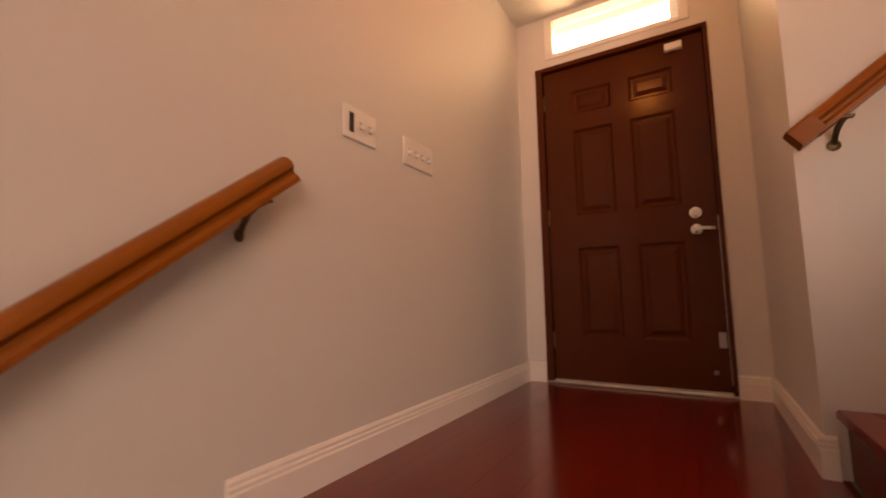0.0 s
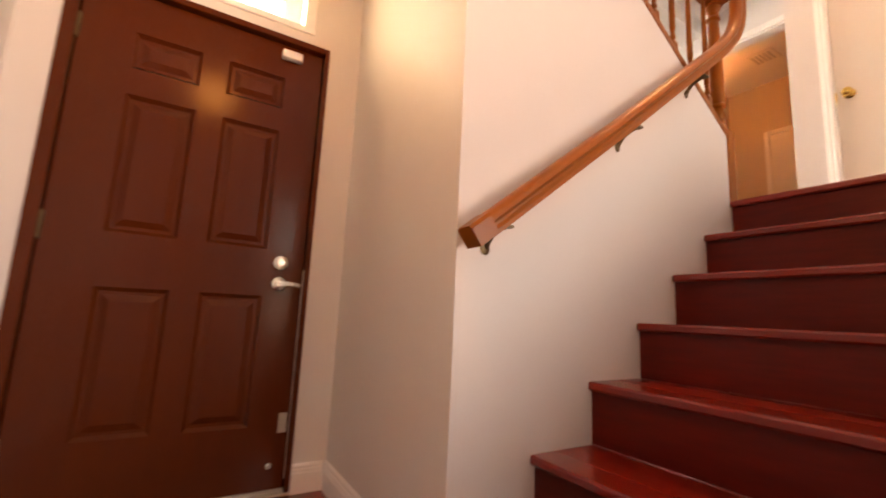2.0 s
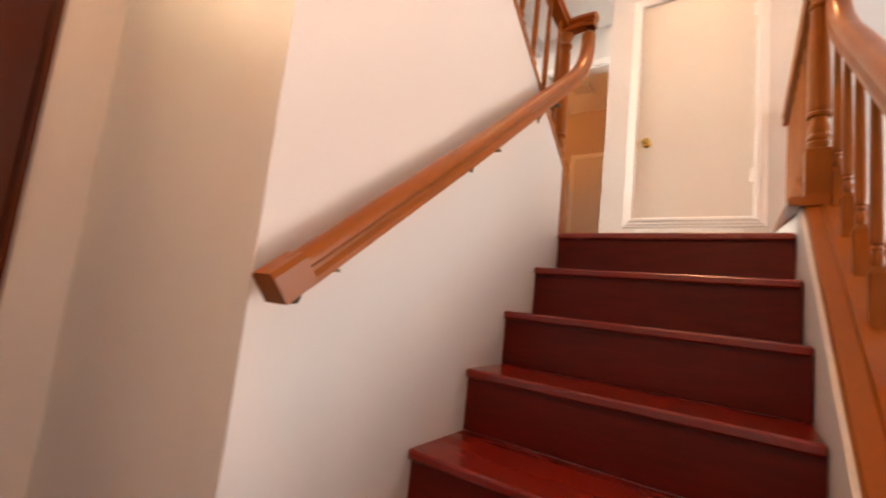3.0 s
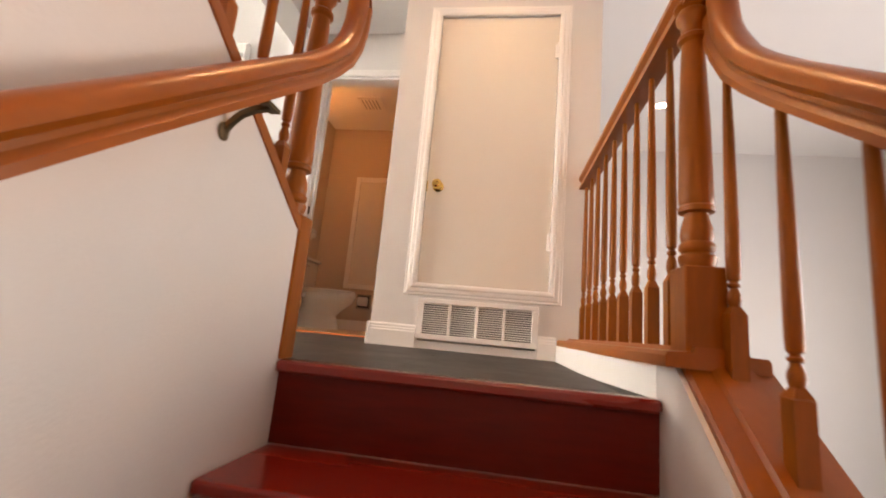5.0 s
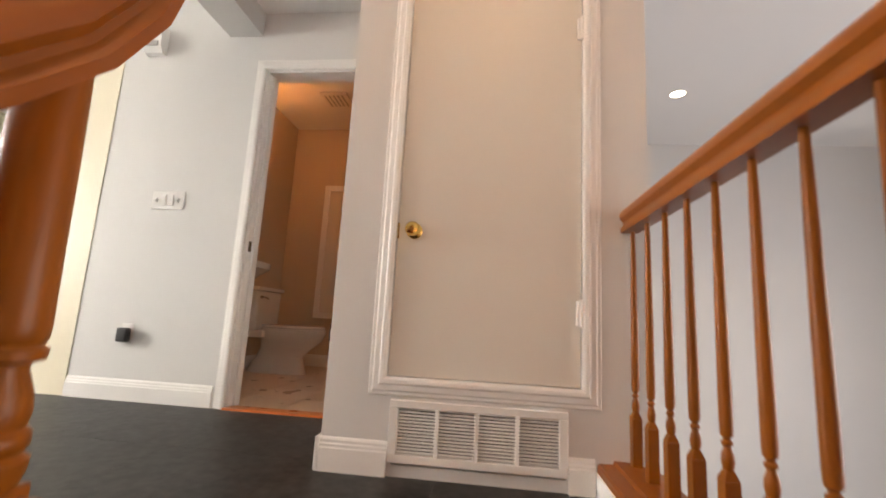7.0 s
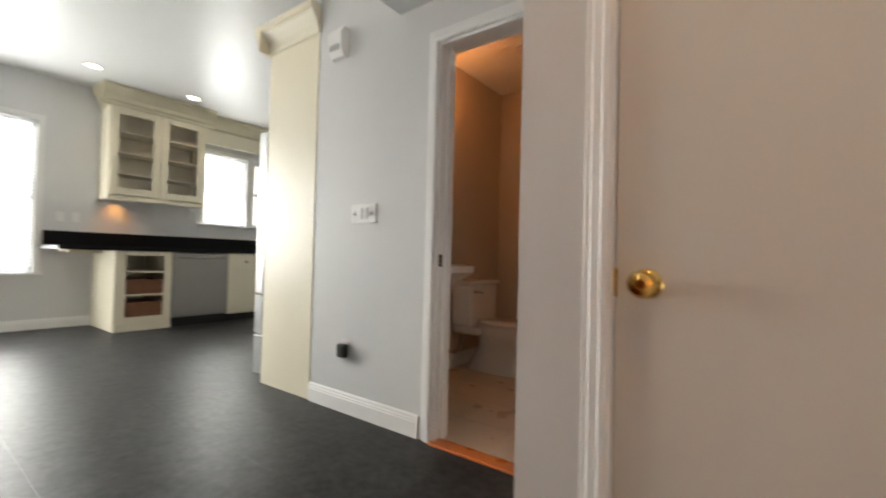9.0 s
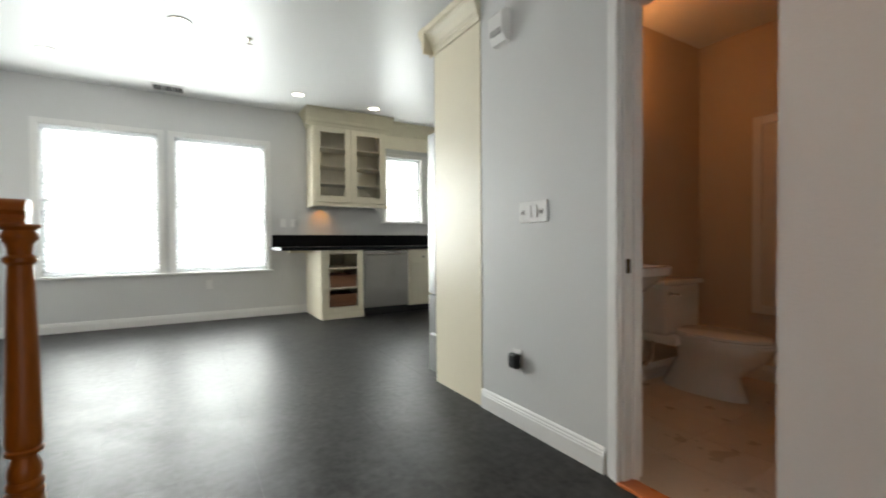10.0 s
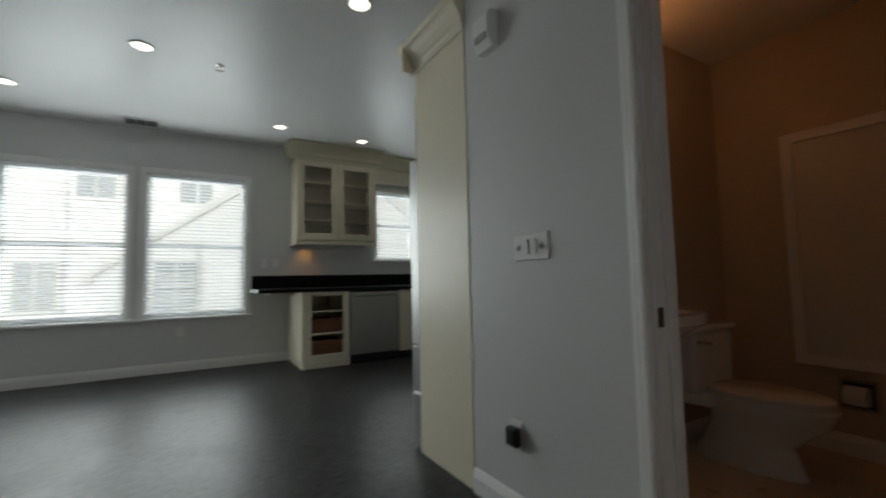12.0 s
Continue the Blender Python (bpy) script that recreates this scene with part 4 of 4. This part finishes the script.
for w, z0, z1 in ((W1, WZ0, WZ1), (W2, WZ0, WZ1), (W3, WY0, WY1), (W4, WY0, WY1)):
    blind(*w, z0, z1, "lowered white horizontal slat blind")

# ---- kitchen cabinets ----
FY = 4.43


def open_base():
    x0, x1 = 4.59, 5.165
    t = thing("basket_cabinet", ((x0 + x1) / 2, FY, M), "cream base cabinet with two wicker drawer baskets", "cabinet")
    sub("body", boxes((x0, x0 + 0.02, FY + 0.02, YB - 0.001, M, 2.235), (x1 - 0.02, x1, FY + 0.02, YB - 0.001, M + 0.1, 2.235), (x0 + 0.02, x1 - 0.02, YB - 0.03, YB - 0.001, M + 0.1, 2.235), (x0 + 0.02, x1 - 0.02, FY + 0.02, YB - 0.03, M + 0.1, M + 0.12)), CREAM, t)
    sub("face_frame", boxes((x0, 4.70, FY, FY + 0.02, M + 0.08, 2.235), (5.085, x1, FY, FY + 0.02, M + 0.08, 2.235), (4.70, 5.085, FY, FY + 0.02, M + 0.08, M + 0.155), (4.70, 5.085, FY, FY + 0.02, 2.19, 2.235), bevel=0.002), CREAM, t)
    sub("plinth", boxes((x0 + 0.005, x1, FY - 0.012, FY + 0.02, M, M + 0.08), bevel=0.003), CREAM, t)
    for z in (2.0, 1.735):
        sub("shelf", boxes((x0 + 0.02, x1 - 0.02, FY + 0.004, YB - 0.03, z - 0.012, z + 0.006), bevel=0.002), CREAM, t)
    return t


open_base()


def basket(z):
    t = thing("wicker_basket", (4.892, FY + 0.20, z), "brown wicker drawer basket in the cream cabinet", "basket", "wicker baskets")
    bm = box(bmesh.new(), -0.185, 0.185, -0.17, 0.25, 0, 0.15)
    top = max(bm.faces, key=lambda f: f.calc_center_median().z)
    bmesh.ops.delete(bm, geom=[top], context="FACES_ONLY")
    part("body", bm, WICKER, t)
    part("rim", boxes((-0.19, 0.19, -0.18, -0.16, 0.14, 0.165), (-0.19, 0.19, 0.24, 0.26, 0.14, 0.165), (-0.19, -0.17, -0.16, 0.24, 0.14, 0.165), (0.17, 0.19, -0.16, 0.24, 0.14, 0.165), bevel=0.005), WICKER, t)
    for k in range(6):
        part("weave_band", boxes((-0.188, 0.188, -0.178, -0.172, 0.01 + k * 0.022, 0.024 + k * 0.022), bevel=0.002), WICKER, t)


basket(1.742)
basket(1.486)

dw = thing("dishwasher", (5.505, FY, M), "stainless steel dishwasher with a bar handle", "dishwasher")
sub("door", boxes((5.178, 5.835, FY - 0.012, FY + 0.03, M + 0.115, 2.225), bevel=0.004), STEEL, dw)
sub("tub", boxes((5.178, 5.835, FY + 0.032, YB - 0.01, M + 0.06, 2.22)), BLACK, dw)
sub("toe_kick", boxes((5.178, 5.835, FY + 0.02, FY + 0.03, M, M + 0.11)), BLACK, dw)
hd = sub("handle", joined(turned(lathe([(0.011, -0.29), (0.011, 0.29)], 14), Matrix.Translation((5.506, FY - 0.05, 2.175)) @ Matrix.Rotation(radians(90), 4, "Y")), boxes((5.235, 5.255, FY - 0.05, FY - 0.012, 2.167, 2.183), (5.755, 5.775, FY - 0.05, FY - 0.012, 2.167, 2.183))), NICKEL, dw, "bright steel bar handle", True)


def shaker(parent, x0, x1, z0, z1, y, mat, rail=0.055):
    return sub("door", boxes((x0, x0 + rail, y - 0.018, y, z0, z1), (x1 - rail, x1, y - 0.018, y, z0, z1), (x0 + rail, x1 - rail, y - 0.018, y, z0, z0 + rail), (x0 + rail, x1 - rail, y - 0.018, y, z1 - rail, z1), (x0 + rail, x1 - rail, y - 0.008, y, z0 + rail, z1 - rail), bevel=0.002), mat, parent)


for x0, x1, lb in ((5.845, 6.30, "cream base cabinet with a panelled door beside the dishwasher"), (6.305, 6.90, "cream base cabinet with a panelled door"), (6.905, 7.99, "cream base cabinet in the kitchen corner")):
    t = thing("base_cabinet", ((x0 + x1) / 2, FY, M), lb, "cabinet", "base cabinets")
    sub("body", boxes((x0, x1, FY, YB - 0.001, M + 0.1, 2.235)), CREAM, t)
    sub("toe_kick", boxes((x0, x1, FY + 0.06, FY + 0.08, M, M + 0.1)), DARK, t)
    shaker(t, x0 + 0.012, x1 - 0.012, M + 0.115, 2.02, FY, CREAM)
    sub("drawer_front", boxes((x0 + 0.012, x1 - 0.012, FY - 0.018, FY, 2.04, 2.215), bevel=0.003), CREAM, t)
    sub("knob", disc([(0.006, 0), (0.006, 0.012), (0.014, 0.018), (0.014, 0.026), (0.008, 0.03)], (x0 + x1) / 2, FY - 0.018, 2.125), ABRASS, t, "aged brass knob", True)
wt = thing("worktop", (6.0, 4.8, 2.24), "polished black granite worktop with a backsplash strip", "worktop")
sub("slab", boxes((4.10, 7.995, FY - 0.03, YB - 0.002, 2.238, 2.282), bevel=0.006), GRANITE, wt)
sub("backsplash", boxes((4.13, 7.995, YB - 0.024, YB - 0.002, 2.2825, 2.452), bevel=0.003), GRANITE, wt)
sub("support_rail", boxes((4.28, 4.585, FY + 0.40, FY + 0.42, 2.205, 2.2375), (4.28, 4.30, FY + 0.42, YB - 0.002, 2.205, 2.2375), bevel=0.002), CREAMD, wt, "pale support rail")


def upper():
    x0, x1, y0, z0, z1 = 4.615, 5.715, 4.92, 2.885, 4.0
    t = thing("wall_cabinet", ((x0 + x1) / 2, y0, z0), "cream wall cabinet with two glazed doors and empty shelves", "cabinet")
    yb = YB - 0.001
    sub("body", boxes((x0, x0 + 0.018, y0, yb, z0, z1), (x1 - 0.018, x1, y0, yb, z0, z1), (x0 + 0.018, x1 - 0.018, y0, yb, z0, z0 + 0.018), (x0 + 0.018, x1 - 0.018, y0, yb, z1 - 0.018, z1), (x0 + 0.018, x1 - 0.018, yb - 0.01, yb, z0 + 0.018, z1 - 0.018)), CREAM, t)
    for k in (1, 2, 3):
        z = z0 + 0.03 + k * (z1 - z0) / 4.4
        sub("shelf", boxes((x0 + 0.019, x1 - 0.019, y0 + 0.004, yb - 0.011, z, z + 0.022)), CREAM, t)
    mid = (x0 + x1) / 2
    for a, b in ((x0 + 0.02, mid - 0.002), (mid + 0.002, x1 - 0.02)):
        d = sub("door", boxes((a, a + 0.085, y0 - 0.02, y0, z0 + 0.03, z1 - 0.02), (b - 0.085, b, y0 - 0.02, y0, z0 + 0.03, z1 - 0.02), (a + 0.085, b - 0.085, y0 - 0.02, y0, z0 + 0.03, z0 + 0.115), (a + 0.085, b - 0.085, y0 - 0.02, y0, z1 - 0.105, z1 - 0.02), bevel=0.003), CREAM, t)
        p = sub("pane", boxes((a + 0.085, b - 0.085, y0 - 0.012, y0 - 0.009, z0 + 0.115, z1 - 0.105)), GLASS, d)
        p.visible_shadow = False
    sub("light_rail", boxes((x0 - 0.008, x1 + 0.008, y0 - 0.028, y0 - 0.008, z0 - 0.035, z0 + 0.012), (x0 - 0.008, x0 + 0.01, y0 - 0.008, yb, z0 - 0.035, z0 - 0.0005), bevel=0.003), CREAM, t)
    cz = CEIL - 0.002
    cp = [(0, z1 - 0.03), (0.012, z1 - 0.03), (0.016, z1 + 0.01), (0.03, z1 + 0.03), (0.034, z1 + 0.07), (0.06, z1 + 0.12), (0.085, cz - 0.045), (0.10, cz - 0.03), (0.10, cz), (0, cz)]
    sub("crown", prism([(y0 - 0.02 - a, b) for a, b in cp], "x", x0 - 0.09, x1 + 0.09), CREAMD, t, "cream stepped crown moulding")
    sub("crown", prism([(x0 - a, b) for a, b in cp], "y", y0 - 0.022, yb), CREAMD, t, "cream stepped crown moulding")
    return t


upper()
va = thing("window_valance", (6.85, 5.1, 4.0), "cream valance board with crown above the sink windows", "valance")
sub("board", boxes((5.72, 7.99, 5.06, 5.08, 3.80, CEIL - 0.002)), CREAM, va)
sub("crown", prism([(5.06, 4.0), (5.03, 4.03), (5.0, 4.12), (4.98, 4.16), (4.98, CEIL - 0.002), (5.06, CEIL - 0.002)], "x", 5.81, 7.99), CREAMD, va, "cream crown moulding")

# ---- refrigerator and its enclosure ----
pn = thing("tall_end_panel", (XP, 1.27, M), "tall cream end panel with crown beside the refrigerator", "panel")
sub("board", boxes((XP - 0.004, XP + 0.022, 0.992, 1.55, M, 3.70)), CREAM, pn)
cp = [(0, 3.665), (0.010, 3.665), (0.012, 3.69), (0.022, 3.70), (0.026, 3.725), (0.042, 3.76), (0.064, 3.79), (0.066, 3.805), (0.078, 3.81), (0.080, 3.85), (0, 3.85)]
sub("crown", prism([(XP - 0.004 - a, b) for a, b in cp], "y", 0.985, 1.60), CREAM, pn, "cream stepped crown moulding")
sub("crown", prism([(1.552 + a, b) for a, b in cp], "x", XP - 0.09, 5.75), CREAM, pn, "cream stepped crown moulding")
sub("top_box", boxes((XP + 0.031, 5.75, 0.992, 1.55, 3.20, 3.85)), CREAM, pn)
fg = thing("refrigerator", (5.17, 1.3, M), "stainless steel refrigerator in a cream enclosure", "refrigerator")
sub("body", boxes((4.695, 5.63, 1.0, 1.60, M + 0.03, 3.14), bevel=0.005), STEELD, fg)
for x0, x1, z0, z1 in ((4.685, 5.165, M + 0.62, 3.14), (5.175, 5.635, M + 0.62, 3.14), (4.685, 5.635, M + 0.33, M + 0.61), (4.685, 5.635, M + 0.04, M + 0.32)):
    sub("door", boxes((x0, x1, 1.605, 1.715, z0, z1), bevel=0.008), STEELB, fg, "steel door toned lighter for reflected window light")
for x in (5.13, 5.21):
    sub("handle", lathe([(0.012, 0), (0.012, 0.8)], 12, x, 1.76, M + 0.8), NICKEL, fg, "steel bar handle", True)

# ---- ceiling fixtures ----


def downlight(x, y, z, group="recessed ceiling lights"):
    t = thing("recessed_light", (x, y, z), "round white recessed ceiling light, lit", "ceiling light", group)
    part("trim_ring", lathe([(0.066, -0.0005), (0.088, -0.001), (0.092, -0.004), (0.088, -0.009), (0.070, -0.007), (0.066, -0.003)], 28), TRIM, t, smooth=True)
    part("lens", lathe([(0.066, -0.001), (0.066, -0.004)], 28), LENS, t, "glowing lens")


for x, y in ((3.09, 3.12), (1.985, 4.37), (4.34, 4.46), (5.385, 4.54), (4.39, 1.83), (6.54, -3.19)):
    downlight(x, y, CEIL)
    lamp("downlight", "SPOT", (x, y, CEIL - 0.02), (x, y, 0), 4.0, (1.0, 0.88, 0.72), 0.06)
# unseen downlight added over the landing to brighten the closet front and floor
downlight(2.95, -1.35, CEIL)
lamp("added_landing_light", "SPOT", (2.95, -1.35, CEIL - 0.02), (2.95, -1.35, 0), 21.0, (1.0, 0.60, 0.30), 0.06)
sp = thing("sprinkler_head", (3.63, 3.17, CEIL), "small metal sprinkler head on the ceiling", "sprinkler")
part("escutcheon", lathe([(0.032, 0), (0.030, -0.006), (0.012, -0.010), (0.011, -0.03)], 16), NICKEL, sp, smooth=True)
part("deflector", joined(boxes((-0.03, 0.03, -0.004, 0.004, -0.05, -0.046), (-0.004, 0.004, -0.03, 0.03, -0.0505, -0.0465), (-0.003, 0.003, -0.014, -0.010, -0.046, -0.028), (-0.003, 0.003, 0.010, 0.014, -0.046, -0.028))), ABRASS, sp)
sp2 = copy_thing(sp, Matrix.Translation((6.19, -4.55, CEIL)))
cv = thing("ceiling_vent", (2.94, 4.99, CEIL), "white louvred ceiling air vent near the windows", "vent")
part("frame", boxes((-0.17, 0.17, -0.125, -0.10, -0.014, 0), (-0.17, 0.17, 0.10, 0.125, -0.014, 0), (-0.17, -0.15, -0.10, 0.10, -0.014, 0), (0.15, 0.17, -0.10, 0.10, -0.014, 0), (-0.055, -0.045, -0.10, 0.10, -0.014, 0), (0.045, 0.055, -0.10, 0.10, -0.014, 0), bevel=0.002), TRIM, cv)
part("backing", boxes((-0.15, 0.15, -0.10, 0.10, -0.003, -0.0005)), DARK, cv)
# louvres greyed against the white frame, their shade put into the colour
for k in range(4):
    part("slat", turned(boxes((-0.15, 0.15, -0.011, 0.011, -0.0008, 0.0008)), Matrix.Translation((0, -0.075 + k * 0.05, -0.012)) @ Matrix.Rotation(radians(35), 4, "X")), GROUTW, cv)
pl = thing("pendant_lamp", (0.64, -1.55, CEIL), "lit warm glass globe hung over the stairs", "lamp")
part("canopy", lathe([(0.06, 0), (0.06, -0.01), (0.02, -0.03)], 20), BRASS, pl, smooth=True)
part("rod", lathe([(0.006, -0.03), (0.006, -1.79)], 10), BRASS, pl, smooth=True)
g = part("globe", lathe([(0.02, -1.78), (0.05, -1.80), (0.075, -1.85), (0.075, -1.92), (0.05, -1.97), (0.02, -1.99)], 24), GLOBE, pl, "glowing warm glass globe", True)
g.visible_shadow = False
for x, lb in ((4.28, "white double outlet on the kitchen wall"), (4.42, "white outlet on the kitchen wall")):
    t = thing("outlet", (x, YB, 2.62), lb, "outlet", "kitchen outlets")
    part("plate", box(bmesh.new(), -0.036, 0.036, -0.006, 0, -0.058, 0.058, 0.003), PLASTIC, t)
    for z in (-0.025, 0.025):
        part("socket", box(bmesh.new(), -0.014, 0.014, -0.008, -0.006, z - 0.014, z + 0.014, 0.003), TRIM, t)
t = thing("outlet", (3.35, YB, 1.80), "white outlet low on the kitchen wall", "outlet", "kitchen outlets")
part("plate", box(bmesh.new(), -0.036, 0.036, -0.006, 0, -0.058, 0.058, 0.003), PLASTIC, t)

# ---- outside ----
structure("ground", boxes((-60, 60, 5.5, 60, -1.5, -1.4)), GROUND, "pale ground outside the windows", "ground")
GLOW = material("hazy_sky_backdrop", (0.8, 0.85, 0.9), 1.0, vary=0.01, bump=0, emit=((0.93, 0.97, 1.0), 8.0))
structure("backdrop", boxes((-60, 70, 55, 55.2, -2, 45)), GLOW, "bright hazy sky beyond the windows", "backdrop")
structure("backdrop_porch", boxes((-14, -13.8, 0.4, 30, -2, 20)), GLOW, "bright hazy sky beyond the porch", "backdrop")
nh = thing("neighbour_house", (4.0, 15.0, -1.4), "pale clapboard house with a gabled wing across the yard", "house")
sub("wall", boxes((-9, 20, 18.0, 24.0, -1.4, 9.0)), SIDING, nh)
sub("roof", prism([(17.6, 8.9), (24.4, 8.9), (21.0, 12.0)], "x", -9.5, 20.5), ROOFM, nh)
sub("wing_wall", prism([(1.2, -1.4), (13.6, -1.4), (13.6, 2.6), (7.4, 7.1), (1.2, 2.6)], "y", 14.0, 18.0), SIDING, nh)
for a, b in (((0.8, 2.35), (7.4, 7.13)), ((14.0, 2.35), (7.4, 7.13))):
    sub("rake_board", prism([(a[0], a[1]), (b[0], b[1]), (b[0], b[1] + 0.32), (a[0], a[1] + 0.28)], "y", 13.95, 18.0), TRIM, nh, "white rake board along the gable")
me = bpy.data.meshes.new("clapboard")
b = box(bmesh.new(), -10.0, 10.0, -0.02, 0.02, -0.085, 0.085)
bmesh.ops.rotate(b, verts=b.verts, cent=(0, 0, 0), matrix=Matrix.Rotation(radians(-7), 3, "X"))
b.to_mesh(me), b.free()
me.materials.append(SIDING)
for k in range(40):
    o = new("clapboard", me)
    o.parent = nh
    o.location = Vector((1.0, 17.97, 1.0 + 0.2 * k)) - nh.location


def house_window(x, z, y):
    w = sub("window", boxes((x - 0.62, x + 0.62, y - 0.05, y - 0.002, z - 0.85, z + 0.85)), TRIM, nh)
    for a, b in ((x - 0.52, x - 0.03), (x + 0.03, x + 0.52)):
        for c, d in ((z - 0.75, z - 0.03), (z + 0.03, z + 0.75)):
            sub("pane", boxes((a, b, y - 0.062, y - 0.051, c, d)), HOUSEGLASS, w)


for x, z, y in ((-2.4, 6.2, 17.9), (0.6, 6.2, 17.9), (3.6, 6.2, 17.9), (-0.9, 2.4, 17.9), (3.1, 2.3, 14.0), (5.9, 2.3, 14.0), (9.5, 2.3, 14.0)):
    house_window(x, z, y)

# ---- floor pieces ----
def tiles(parent, mat, x0, x1, y0, y1, z, nx, ny, gap, keep=lambda x, y: True):
    dx, dy = (x1 - x0) / nx, (y1 - y0) / ny
    me = bpy.data.meshes.new("tile")
    b = box(bmesh.new(), -dx / 2 + gap / 2, dx / 2 - gap / 2, -dy / 2 + gap / 2, dy / 2 - gap / 2, -0.0035, 0)
    b.to_mesh(me), b.free()
    me.materials.append(mat)
    for i in range(nx):
        for j in range(ny):
            x, y = x0 + (i + 0.5) * dx, y0 + (j + 0.5) * dy
            if keep(x, y):
                o = new("tile", me)
                o.parent = parent
                o.location = (x, y, z)


fm = bpy.data.objects["floor_main"]
tiles(fm, SLATE, 2.739, XP, -1.765, 0.36, M, 3, 4, 0.0008, lambda x, y: True)
tiles(fm, SLATE, 2.739, 4.64, 0.36, YB, M, 3, 8, 0.0008)
tiles(fm, SLATE, XL, 2.739, 0.36, YB, M, 3, 8, 0.0008)
tiles(fm, SLATE, 4.64, 8.0, 0.995, YB, M, 5, 7, 0.0008)
tiles(bpy.data.objects["floor_powder"], BEIGE, XP + 0.06, 6.65, -0.95, 0.78, M, 6, 5, 0.004)
fe = bpy.data.objects["floor_entry"]
for k in range(10):
    x0, x1 = k * 0.125, (k + 1) * 0.125
    y = -1.845
    for q, L in enumerate((0.55 + 0.5 * ((k * 7) % 5) / 5, 0.9, 1.2)):
        y1 = min(0.0, y + L)
        if y1 > y + 0.02:
            sub("plank", boxes((x0 + 0.0004, x1 - 0.0004, y + 0.0004, y1 - 0.0004, -0.004, 0.0)), CHERRYF, fe)
        y = y1
